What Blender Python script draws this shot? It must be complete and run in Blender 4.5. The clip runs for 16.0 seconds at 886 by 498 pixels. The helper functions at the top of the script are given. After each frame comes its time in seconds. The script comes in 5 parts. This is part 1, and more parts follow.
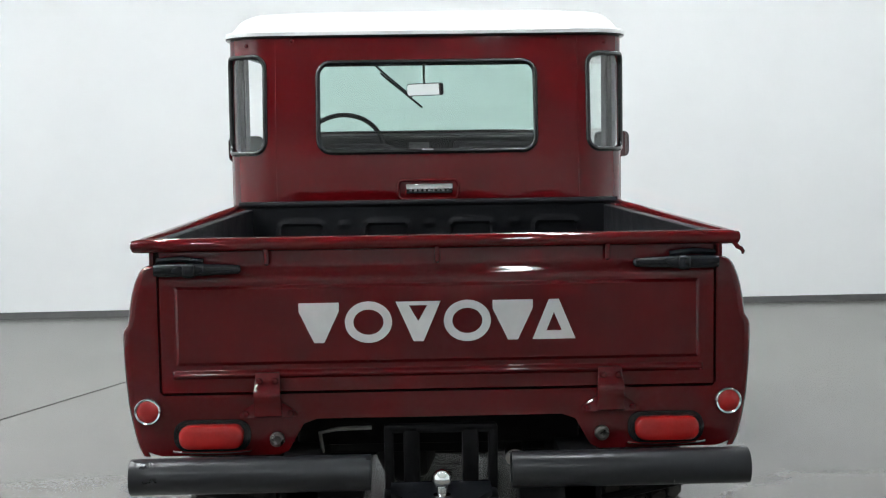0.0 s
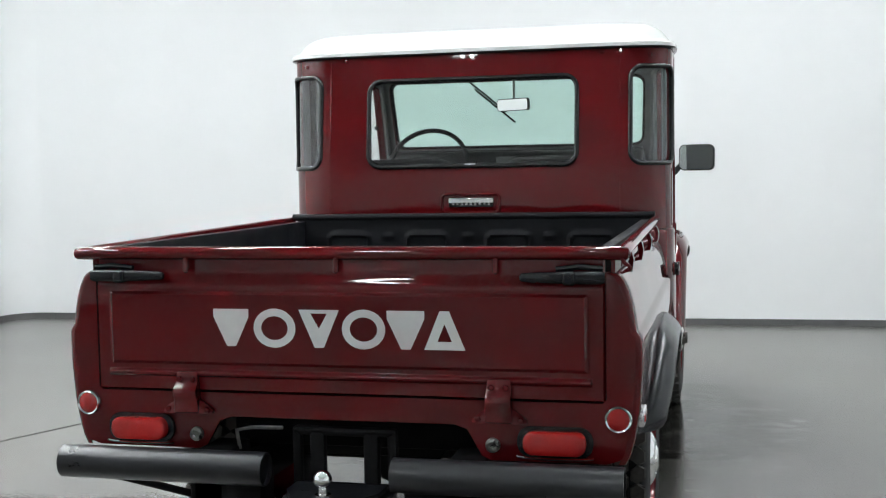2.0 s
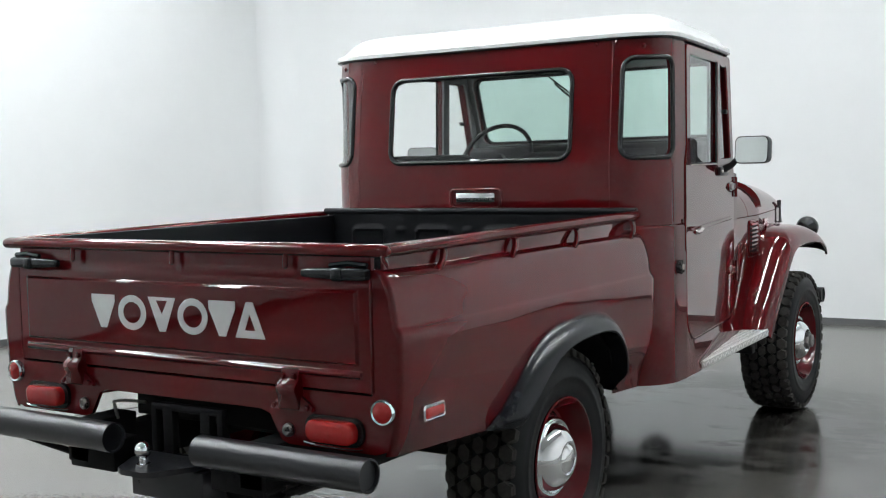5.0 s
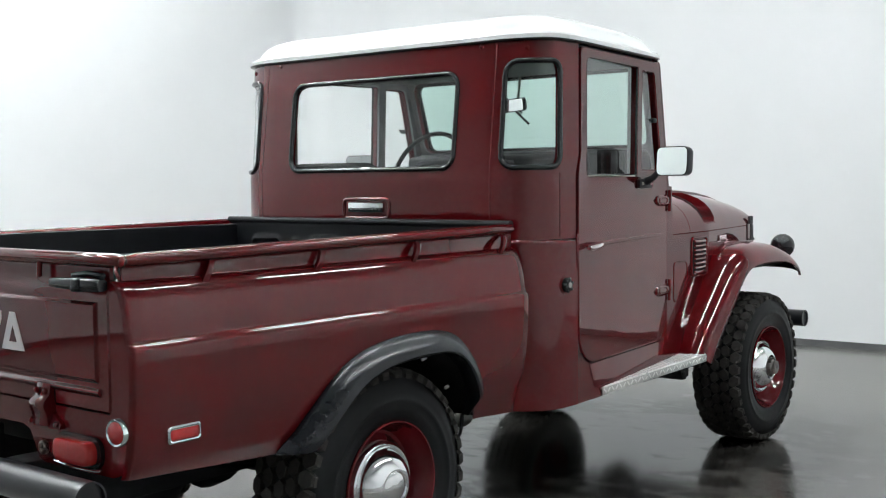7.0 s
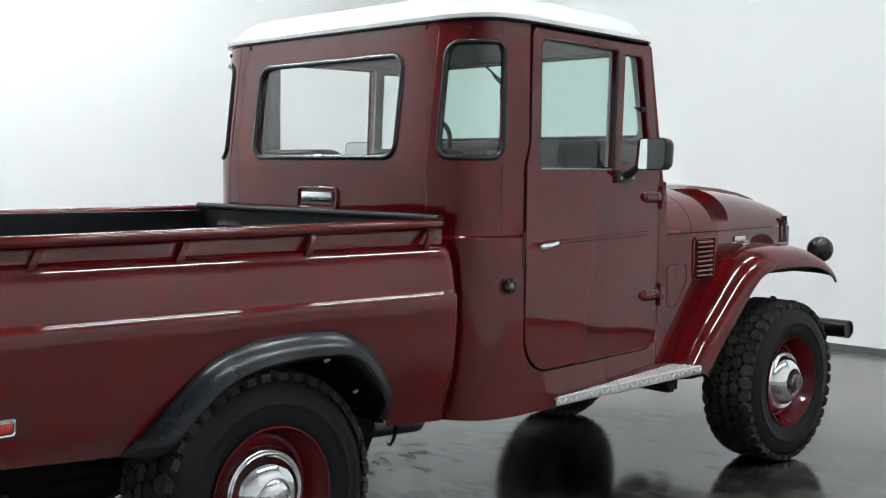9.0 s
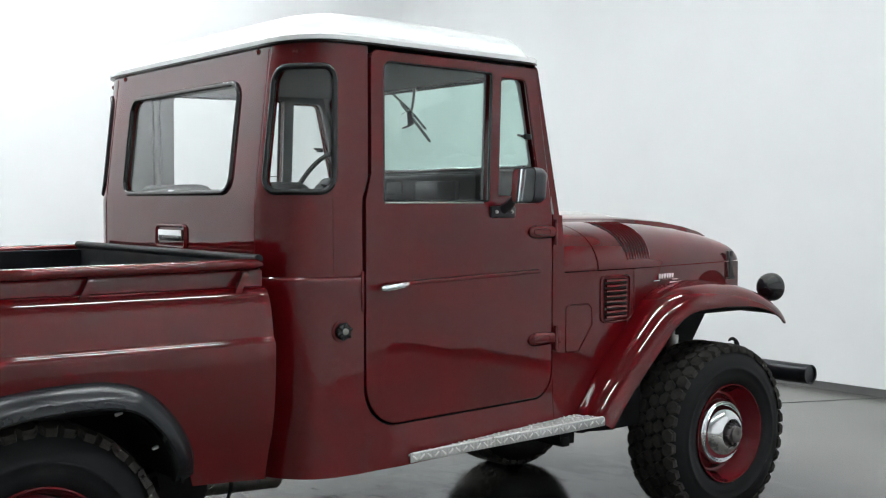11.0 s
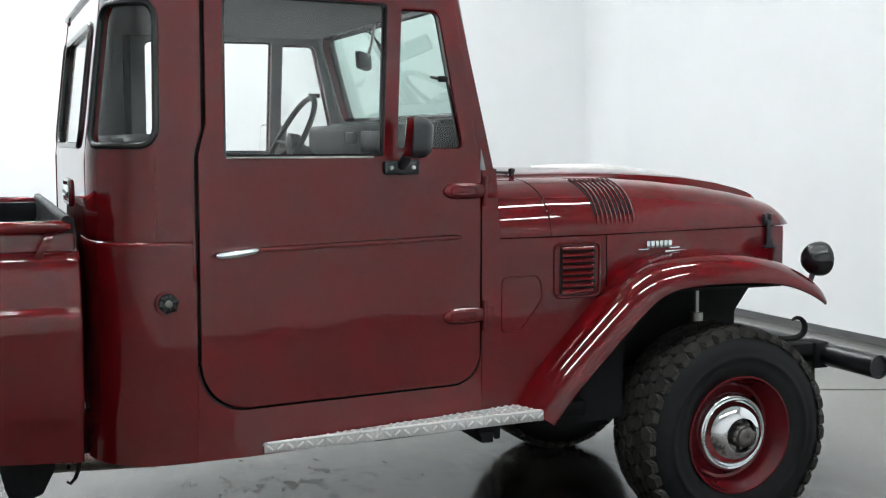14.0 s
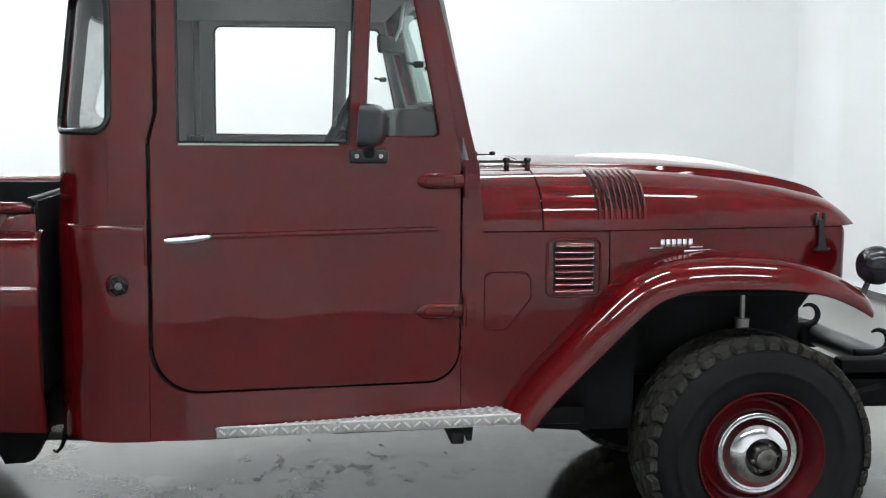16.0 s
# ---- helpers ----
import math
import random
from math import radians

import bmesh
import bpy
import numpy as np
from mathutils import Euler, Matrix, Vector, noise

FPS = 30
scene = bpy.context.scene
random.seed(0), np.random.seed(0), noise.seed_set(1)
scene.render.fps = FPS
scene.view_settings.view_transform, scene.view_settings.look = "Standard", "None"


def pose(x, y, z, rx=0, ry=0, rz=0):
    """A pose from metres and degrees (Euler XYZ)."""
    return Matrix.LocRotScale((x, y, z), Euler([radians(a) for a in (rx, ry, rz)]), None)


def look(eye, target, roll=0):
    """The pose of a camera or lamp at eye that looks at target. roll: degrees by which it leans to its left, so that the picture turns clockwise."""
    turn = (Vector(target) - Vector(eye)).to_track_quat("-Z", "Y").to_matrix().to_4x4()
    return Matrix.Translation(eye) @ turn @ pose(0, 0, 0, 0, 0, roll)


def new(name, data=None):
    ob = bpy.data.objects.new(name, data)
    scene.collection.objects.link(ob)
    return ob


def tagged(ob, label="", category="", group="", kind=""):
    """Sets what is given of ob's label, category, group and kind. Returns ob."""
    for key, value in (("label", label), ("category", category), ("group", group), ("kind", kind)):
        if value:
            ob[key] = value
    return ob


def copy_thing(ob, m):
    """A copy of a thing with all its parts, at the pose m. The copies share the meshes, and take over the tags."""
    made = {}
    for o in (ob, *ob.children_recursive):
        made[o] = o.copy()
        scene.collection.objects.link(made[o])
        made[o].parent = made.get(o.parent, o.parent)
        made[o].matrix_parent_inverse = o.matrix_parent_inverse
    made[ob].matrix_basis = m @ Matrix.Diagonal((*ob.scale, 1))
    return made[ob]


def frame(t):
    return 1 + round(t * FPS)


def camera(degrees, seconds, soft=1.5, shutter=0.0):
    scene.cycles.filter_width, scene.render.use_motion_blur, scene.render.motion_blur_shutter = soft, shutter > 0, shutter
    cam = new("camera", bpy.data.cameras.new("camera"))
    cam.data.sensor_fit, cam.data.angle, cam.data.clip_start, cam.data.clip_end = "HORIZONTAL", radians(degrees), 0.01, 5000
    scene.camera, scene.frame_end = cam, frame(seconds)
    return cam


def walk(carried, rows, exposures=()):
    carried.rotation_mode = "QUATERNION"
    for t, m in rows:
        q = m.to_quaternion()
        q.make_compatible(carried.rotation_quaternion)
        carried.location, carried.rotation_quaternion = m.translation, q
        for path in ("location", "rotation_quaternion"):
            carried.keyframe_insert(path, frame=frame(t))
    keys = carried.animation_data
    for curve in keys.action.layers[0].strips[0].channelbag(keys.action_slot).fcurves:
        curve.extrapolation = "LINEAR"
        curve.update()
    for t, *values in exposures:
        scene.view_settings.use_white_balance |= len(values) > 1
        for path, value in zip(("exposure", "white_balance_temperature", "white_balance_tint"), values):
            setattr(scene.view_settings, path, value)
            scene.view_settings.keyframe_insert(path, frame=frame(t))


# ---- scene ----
cam = camera(41.6, 16.0, soft=1.15)
PATH = [
    (0, (-0.056, 0.434, 1.380), (-0.009, 2.427, 1.218), -0.86),
    (0.5, (0.200, 0.416, 1.378), (0.145, 2.409, 1.225), -0.99),
    (1, (0.480, 0.401, 1.372), (0.295, 2.387, 1.229), -1.25),
    (1.5, (0.738, 0.411, 1.370), (0.414, 2.379, 1.233), -1.15),
    (2, (1.015, 0.437, 1.373), (0.551, 2.378, 1.240), -0.95),
    (2.5, (1.276, 0.475, 1.369), (0.680, 2.380, 1.245), -0.98),
    (3, (1.544, 0.522, 1.371), (0.834, 2.388, 1.249), -0.79),
    (3.5, (1.819, 0.594, 1.379), (1.014, 2.421, 1.256), -0.96),
    (4, (2.093, 0.703, 1.373), (1.197, 2.487, 1.252), -0.90),
    (4.2, (2.199, 0.753, 1.391), (1.272, 2.520, 1.260), -1.20),
    (6.3, (2.984, 1.404, 1.329), (1.738, 2.965, 1.216), -0.61),
    (6.5, (3.045, 1.502, 1.329), (1.800, 3.063, 1.218), -0.77),
    (7, (3.196, 1.698, 1.345), (1.947, 3.255, 1.229), -0.59),
    (7.5, (3.324, 1.887, 1.353), (2.014, 3.393, 1.241), -0.55),
    (8, (3.440, 2.093, 1.348), (2.068, 3.545, 1.241), -0.03),
    (8.2, (3.475, 2.160, 1.357), (2.089, 3.597, 1.239), 0.22),
    (10.3, (3.810, 3.062, 1.340), (2.246, 4.307, 1.254), -0.24),
    (10.5, (3.842, 3.151, 1.350), (2.271, 4.387, 1.274), -0.34),
    (11, (3.930, 3.391, 1.364), (2.349, 4.613, 1.282), 0.01),
    (11.5, (4.000, 3.631, 1.371), (2.368, 4.782, 1.272), 0.10),
    (12, (4.046, 3.904, 1.375), (2.366, 4.983, 1.259), 0.23),
    (12.5, (4.089, 4.163, 1.382), (2.382, 5.196, 1.243), -0.02),
    (13, (4.108, 4.423, 1.398), (2.363, 5.387, 1.232), -0.08),
    (13.5, (4.113, 4.642, 1.400), (2.315, 5.499, 1.221), -0.17),
    (14, (4.126, 4.891, 1.403), (2.279, 5.635, 1.221), 0.03),
    (14.5, (4.163, 5.127, 1.409), (2.279, 5.771, 1.226), 0.12),
    (15, (4.206, 5.383, 1.417), (2.292, 5.929, 1.227), 0.73),
    (15.5, (4.232, 5.620, 1.423), (2.287, 6.041, 1.225), 0.81),
    (16, (4.244, 5.892, 1.439), (2.273, 6.143, 1.217), 0.54),
]
walk(cam, [(t, look(eye, target, roll)) for t, eye, target, roll in PATH],
     exposures=[(0, 0.0), (2, -0.02), (4, -0.10), (7.5, -0.08), (10.5, -0.16), (12, -0.08), (13.5, 0.03), (16, 0.0)])

# ---- world and lights ----
world = bpy.data.worlds.new("world")
scene.world = world
world.use_nodes = True
world.node_tree.nodes["Background"].inputs[0].default_value = (0.75, 0.82, 0.9, 1)
world.node_tree.nodes["Background"].inputs[1].default_value = 0.05
TUBE_GLOW = 88.5
CEIL = 4.9


# ---- materials ----
def material(name, color, rough=0.5, metal=0.0, coat=0.0, emit=None, grain=None, bump=None, spec=0.5, octaves=6, ior=1.5):
    """grain: (scale, lighter, darker, roughness change); bump: (scale, strength, distance)."""
    m = bpy.data.materials.new(name)
    m.use_nodes = True
    nt = m.node_tree
    b = nt.nodes["Principled BSDF"]
    b.inputs["Base Color"].default_value = (*color, 1)
    b.inputs["Roughness"].default_value = rough
    b.inputs["Metallic"].default_value = metal
    b.inputs["Coat Weight"].default_value = coat
    b.inputs["IOR"].default_value = ior
    b.inputs["Coat IOR"].default_value = 1.66
    b.inputs["Coat Roughness"].default_value = 0.015
    b.inputs["Specular IOR Level"].default_value = spec
    if emit:
        b.inputs["Emission Color"].default_value = (*emit[:3], 1)
        b.inputs["Emission Strength"].default_value = emit[3]
    tc = nt.nodes.new("ShaderNodeTexCoord")
    if grain:
        scale, hi, lo, dr = grain
        tex = nt.nodes.new("ShaderNodeTexNoise")
        tex.inputs["Scale"].default_value = scale
        tex.inputs["Detail"].default_value = 8
        tex.inputs["Roughness"].default_value = 0.65
        nt.links.new(tc.outputs["Object"], tex.inputs["Vector"])
        big = nt.nodes.new("ShaderNodeTexNoise")
        big.inputs["Scale"].default_value = scale * 0.12
        big.inputs["Detail"].default_value = 4
        nt.links.new(tc.outputs["Object"], big.inputs["Vector"])
        mean = nt.nodes.new("ShaderNodeMath")
        mean.operation = "ADD"
        nt.links.new(tex.outputs["Fac"], mean.inputs[0])
        nt.links.new(big.outputs["Fac"], mean.inputs[1])
        ramp = nt.nodes.new("ShaderNodeMapRange")
        ramp.inputs[1].default_value, ramp.inputs[2].default_value = 0.7, 1.3
        nt.links.new(mean.outputs[0], ramp.inputs[0])
        mix = nt.nodes.new("ShaderNodeMix")
        mix.data_type = "RGBA"
        mix.inputs["A"].default_value = (*[c * lo for c in color], 1)
        mix.inputs["B"].default_value = (*[min(1, c * hi) for c in color], 1)
        nt.links.new(ramp.outputs[0], mix.inputs["Factor"])
        nt.links.new(mix.outputs["Result"], b.inputs["Base Color"])
        if dr:
            rr_ = nt.nodes.new("ShaderNodeMapRange")
            rr_.inputs[3].default_value, rr_.inputs[4].default_value = max(0.02, rough - dr), min(1, rough + dr)
            nt.links.new(ramp.outputs[0], rr_.inputs[0])
            nt.links.new(rr_.outputs[0], b.inputs["Roughness"])
    if bump:
        scale, strength, dist = bump
        tex = nt.nodes.new("ShaderNodeTexNoise")
        tex.inputs["Scale"].default_value = scale
        tex.inputs["Detail"].default_value = octaves
        nt.links.new(tc.outputs["Object"], tex.inputs["Vector"])
        bp = nt.nodes.new("ShaderNodeBump")
        bp.inputs["Strength"].default_value = strength
        bp.inputs["Distance"].default_value = dist
        nt.links.new(tex.outputs["Fac"], bp.inputs["Height"])
        nt.links.new(bp.outputs["Normal"], b.inputs["Normal"])
        if coat:
            nt.links.new(bp.outputs["Normal"], b.inputs["Coat Normal"])
    return m


def glass(name, tint, face=0.05):
    """Thin clear sheet: straight-through colour, gloss rising towards grazing angles alike from both sides."""
    m = bpy.data.materials.new(name)
    m.use_nodes = True
    nt = m.node_tree
    nt.nodes.remove(nt.nodes["Principled BSDF"])
    clear = nt.nodes.new("ShaderNodeBsdfTransparent")
    clear.inputs[0].default_value = (*tint, 1)
    gloss = nt.nodes.new("ShaderNodeBsdfGlossy")
    gloss.inputs["Roughness"].default_value = 0.02
    lw = nt.nodes.new("ShaderNodeLayerWeight")
    lw.inputs[0].default_value = 0.5
    power = nt.nodes.new("ShaderNodeMath")
    power.operation = "POWER"
    power.inputs[1].default_value = 3.5
    gain = nt.nodes.new("ShaderNodeMath")
    gain.operation = "MULTIPLY_ADD"
    gain.inputs[1].default_value, gain.inputs[2].default_value = 0.85, face
    mix = nt.nodes.new("ShaderNodeMixShader")
    nt.links.new(lw.outputs["Facing"], power.inputs[0])
    nt.links.new(power.outputs[0], gain.inputs[0])
    nt.links.new(gain.outputs[0], mix.inputs[0])
    nt.links.new(clear.outputs[0], mix.inputs[1])
    nt.links.new(gloss.outputs[0], mix.inputs[2])
    nt.links.new(mix.outputs[0], nt.nodes["Material Output"].inputs[0])
    return m


PAINT = material("maroon_paint", (0.080, 0.0021, 0.0034), 0.02, ior=1.5, grain=(3, 1.02, 0.98, 0), bump=(2.6, 1.0, 0.0026), octaves=1.5)
WHITE = material("white_roof_paint", (0.82, 0.84, 0.83), 0.3, coat=0.5, grain=(9, 1.02, 0.96, 0.05), bump=(180, 0.03, 0.003))
RUBBER = material("black_rubber", (0.010, 0.010, 0.011), 0.18, spec=0.5, grain=(6, 1.15, 0.85, 0.02))
GLOSS_BLACK = material("gloss_black_paint", (0.009, 0.009, 0.011), 0.12, spec=0.5, grain=(12, 1.1, 0.9, 0.02))
FLARE = material("black_satin_plastic", (0.008, 0.0095, 0.0125), 0.25, spec=0.36, grain=(7, 1.1, 0.9, 0.03))
BLACK = material("black_powder_coat", (0.011, 0.012, 0.015), 0.33, grain=(50, 1.25, 0.8, 0.06), bump=(500, 0.06, 0.002))
CHASSIS = material("chassis_black", (0.006, 0.006, 0.0065), 0.65, spec=0.12, grain=(30, 1.8, 0.6, 0.1), bump=(120, 0.2, 0.003))
LINER = material("bed_liner_black", (0.005, 0.0055, 0.007), 0.55, spec=0.13, grain=(90, 1.3, 0.7, 0.08), bump=(300, 0.35, 0.003))
TYRE = material("tyre_rubber", (0.0075, 0.0078, 0.0086), 0.5, spec=0.16, grain=(45, 1.3, 0.75, 0.08), bump=(160, 0.12, 0.002))
TREAD = material("tread_rubber", (0.036, 0.034, 0.031), 0.78, spec=0.15, grain=(55, 1.5, 0.65, 0.06), bump=(220, 0.3, 0.003))
CHROME = material("chrome", (0.82, 0.82, 0.83), 0.08, metal=1.0, grain=(20, 1.02, 0.95, 0.03))
DARK_STEEL = material("weathered_steel", (0.20, 0.19, 0.18), 0.32, metal=1.0, grain=(40, 1.2, 0.7, 0.1))
STEEL = material("dull_steel", (0.5, 0.49, 0.46), 0.35, metal=1.0, grain=(40, 1.1, 0.75, 0.1))
SILVER = material("silver_paint", (0.72, 0.72, 0.72), 0.4, grain=(30, 1.05, 0.92, 0.04))
HEADLINER = material("dark_headliner_vinyl", (0.055, 0.055, 0.056), 0.55, spec=0.3, grain=(60, 1.2, 0.8, 0.06), bump=(300, 0.15, 0.002))
TRIM = material("dark_grey_trim", (0.19, 0.192, 0.196), 0.6, spec=0.3, grain=(60, 1.2, 0.8, 0.06), bump=(400, 0.15, 0.002))
VINYL = material("black_vinyl", (0.009, 0.009, 0.010), 0.5, spec=0.25, grain=(40, 1.3, 0.8, 0.06), bump=(350, 0.2, 0.002))
LENS = material("red_lens", (0.36, 0.009, 0.008), 0.2, coat=0.3, grain=(25, 1.1, 0.85, 0.03), bump=(240, 0.15, 0.003))
GLASS = glass("clear_glass", (0.92, 0.945, 0.935), 0.09)
TINT = glass("green_tinted_glass", (0.60, 0.80, 0.735), 0.06)
MIRROR = material("mirror_glass", (0.9, 0.91, 0.91), 0.02, metal=1.0)
WALLS = material("white_wall_paint", (0.835, 0.848, 0.85), 0.75, grain=(1.6, 1.015, 0.965, 0.05), bump=(60, 0.06, 0.002))
BASE = material("dark_baseboard", (0.085, 0.085, 0.086), 0.6, grain=(6, 1.3, 0.7, 0.1))
CEILING = material("ceiling_paint", (0.62, 0.63, 0.63), 0.85, grain=(3, 1.03, 0.93, 0.05))
HOUSING = material("white_enamel", (0.75, 0.75, 0.75), 0.4)
GLOW = material("fluorescent_tube", (0.9, 0.9, 0.9), 0.3, emit=(0.95, 1.0, 1.025, TUBE_GLOW))


def diamond_plate():
    m = material("diamond_plate_aluminium", (0.50, 0.50, 0.49), 0.42, metal=0.4, grain=(25, 1.15, 0.72, 0.1))
    nt = m.node_tree
    tc = nt.nodes.new("ShaderNodeTexCoord")
    height = None
    for turn in (0.785, -0.785):
        mp = nt.nodes.new("ShaderNodeMapping")
        mp.inputs["Rotation"].default_value = (0, 0, turn)
        mp.inputs["Scale"].default_value = (36, 90, 36)
        vor = nt.nodes.new("ShaderNodeTexVoronoi")
        vor.inputs["Scale"].default_value = 1.0
        vor.inputs["Randomness"].default_value = 0.0
        nt.links.new(tc.outputs["Object"], mp.inputs[0])
        nt.links.new(mp.outputs[0], vor.inputs["Vector"])
        if height is None:
            height = vor.outputs["Distance"]
        else:
            mn = nt.nodes.new("ShaderNodeMath")
            mn.operation = "MINIMUM"
            nt.links.new(height, mn.inputs[0])
            nt.links.new(vor.outputs["Distance"], mn.inputs[1])
            height = mn.outputs[0]
    bp = nt.nodes.new("ShaderNodeBump")
    bp.invert = True
    bp.inputs["Strength"].default_value = 0.8
    bp.inputs["Distance"].default_value = 0.004
    nt.links.new(height, bp.inputs["Height"])
    nt.links.new(bp.outputs["Normal"], nt.nodes["Principled BSDF"].inputs["Normal"])
    return m


PLATE = diamond_plate()
# brighter than the plate, to put the lugs' contrast into the colour
BRIGHT_METAL = material("bright_aluminium", (0.86, 0.86, 0.84), 0.33, metal=0.45, grain=(30, 1.05, 0.85, 0.08))


def concrete():
    """Sealed grey concrete: cloudy tone, fine speckle, tyre-dark scuffs and wet spots with a shape of their own, shade
    painted under the truck.
    """
    m = bpy.data.materials.new("sealed_concrete")
    m.use_nodes = True
    nt = m.node_tree
    L = nt.links.new
    b = nt.nodes["Principled BSDF"]
    tc = nt.nodes.new("ShaderNodeTexCoord")

    def noise_node(scale, detail, rough=0.55, stretch=(1, 1, 1)):
        mp = nt.nodes.new("ShaderNodeMapping")
        mp.inputs["Scale"].default_value = stretch
        n = nt.nodes.new("ShaderNodeTexNoise")
        n.inputs["Scale"].default_value, n.inputs["Detail"].default_value, n.inputs["Roughness"].default_value = scale, detail, rough
        L(tc.outputs["Object"], mp.inputs[0])
        L(mp.outputs[0], n.inputs["Vector"])
        return n.outputs["Fac"]

    def ramp(src, a, c, lo, hi):
        r = nt.nodes.new("ShaderNodeMapRange")
        r.inputs[1].default_value, r.inputs[2].default_value, r.inputs[3].default_value, r.inputs[4].default_value = a, c, lo, hi
        L(src, r.inputs[0])
        return r.outputs[0]

    def mult(p, q):
        n = nt.nodes.new("ShaderNodeMath")
        n.operation = "MULTIPLY"
        L(p, n.inputs[0])
        L(q, n.inputs[1])
        return n.outputs[0]

    clouds = ramp(noise_node(0.45, 2), 0.3, 0.7, 0.94, 1.06)
    speck = ramp(noise_node(60, 6, 0.7), 0.3, 0.7, 0.96, 1.04)
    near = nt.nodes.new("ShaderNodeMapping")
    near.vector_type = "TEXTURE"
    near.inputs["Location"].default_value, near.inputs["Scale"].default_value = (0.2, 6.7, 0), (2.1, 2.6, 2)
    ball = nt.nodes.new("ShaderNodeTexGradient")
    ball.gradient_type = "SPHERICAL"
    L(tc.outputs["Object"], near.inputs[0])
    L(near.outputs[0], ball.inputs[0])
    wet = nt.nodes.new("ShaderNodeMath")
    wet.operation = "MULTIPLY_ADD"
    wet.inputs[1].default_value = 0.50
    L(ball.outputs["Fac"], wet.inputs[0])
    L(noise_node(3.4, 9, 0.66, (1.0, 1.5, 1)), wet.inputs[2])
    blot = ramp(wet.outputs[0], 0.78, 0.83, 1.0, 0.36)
    # the truck's shade and dark reflection, painted into the floor's colour and gloss
    shade_mix = nt.nodes.new("ShaderNodeMath")
    shade_mix.operation = "MULTIPLY_ADD"
    shade_mix.inputs[1].default_value = 0.5
    L(noise_node(1.1, 8, 0.65), shade_mix.inputs[0])
    L(ball.outputs["Fac"], shade_mix.inputs[2])
    under_shade = ramp(shade_mix.outputs[0], 0.36, 0.72, 1.0, 0.50)
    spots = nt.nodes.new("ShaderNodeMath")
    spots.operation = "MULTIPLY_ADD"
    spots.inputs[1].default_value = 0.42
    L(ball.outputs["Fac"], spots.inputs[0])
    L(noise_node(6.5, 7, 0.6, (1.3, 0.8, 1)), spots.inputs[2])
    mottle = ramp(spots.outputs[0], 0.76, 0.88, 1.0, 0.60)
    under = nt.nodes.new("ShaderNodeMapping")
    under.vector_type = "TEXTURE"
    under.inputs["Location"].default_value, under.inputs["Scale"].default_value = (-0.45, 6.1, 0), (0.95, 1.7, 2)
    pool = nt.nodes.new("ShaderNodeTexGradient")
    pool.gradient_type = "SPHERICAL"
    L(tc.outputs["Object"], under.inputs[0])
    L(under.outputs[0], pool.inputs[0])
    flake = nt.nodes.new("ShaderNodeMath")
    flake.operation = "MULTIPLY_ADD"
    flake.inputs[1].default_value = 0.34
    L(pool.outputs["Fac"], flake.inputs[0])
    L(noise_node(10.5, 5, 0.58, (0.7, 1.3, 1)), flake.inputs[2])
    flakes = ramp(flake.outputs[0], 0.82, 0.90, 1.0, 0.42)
    tone = mult(mult(mult(mult(mult(clouds, speck), blot), under_shade), mottle), flakes)
    mix = nt.nodes.new("ShaderNodeMix")
    mix.data_type = "RGBA"
    mix.blend_type = "MULTIPLY"
    mix.inputs["Factor"].default_value = 1
    mix.inputs["A"].default_value = (0.126, 0.118, 0.107, 1)
    L(tone, mix.inputs["B"])
    L(mix.outputs["Result"], b.inputs["Base Color"])
    L(mult(ramp(noise_node(0.8, 2), 0.3, 0.7, 0.23, 0.27), mult(mult(ramp(blot, 0.45, 1.0, 0.6, 1.0), ramp(flakes, 0.42, 1.0, 1.5, 1.0)), ramp(under_shade, 0.50, 1.0, 0.85, 1.0))), b.inputs["Roughness"])
    L(mult(ramp(under_shade, 0.50, 1.0, 0.20, 0.90), ramp(flakes, 0.42, 1.0, 0.40, 1.0)), b.inputs["Specular IOR Level"])
    bp = nt.nodes.new("ShaderNodeBump")
    bp.inputs["Strength"].default_value, bp.inputs["Distance"].default_value = 0.03, 0.001
    L(noise_node(90, 3, 0.5), bp.inputs["Height"])
    L(bp.outputs["Normal"], b.inputs["Normal"])
    return m


CONCRETE = concrete()


# ---- mesh helpers ----
def finish(name, bm, mats, angle=38):
    mesh = bpy.data.meshes.new(name)
    bm.normal_update()
    bm.edges.index_update()
    rims = [e.index for e in bm.edges if e.is_boundary]
    bm.to_mesh(mesh)
    bm.free()
    for m in mats if isinstance(mats, (list, tuple)) else [mats]:
        mesh.materials.append(m)
    mesh.shade_smooth()
    mesh.set_sharp_from_angle(angle=radians(angle))
    for i in rims:
        mesh.edges[i].use_edge_sharp = True
    return mesh


def part(name, bm, mats, parent, label="", thick=0.0, inner=False, angle=38):
    """One mesh under a thing or a part. Meshes are in world coordinates; the things' roots only carry a place."""
    ob = new(name, finish(name, bm, mats, angle))
    ob.parent = parent
    if parent is not None and parent.parent is None:
        ob.matrix_parent_inverse = Matrix.Translation(parent.location).inverted()
    if thick:
        s = ob.modifiers.new("thickness", "SOLIDIFY")
        s.thickness, s.offset = thick, -1
        if inner:
            s.material_offset = 1
    if label:
        tagged(ob, label)
    return ob


def mirrored(bm):
    other = bm.copy()
    for v in other.verts:
        v.co.x = -v.co.x
    bmesh.ops.reverse_faces(other, faces=other.faces)
    return other


def pair(name, bm, mats, parent, label="", **kw):
    other = mirrored(bm)
    return part(name, bm, mats, parent, label, **kw), part(name, other, mats, parent, label, **kw)


def pair_on(name, bm, mats, parents, label="", **kw):
    other = mirrored(bm)
    return part(name, bm, mats, parents[0], label, **kw), part(name, other, mats, parents[1], label, **kw)


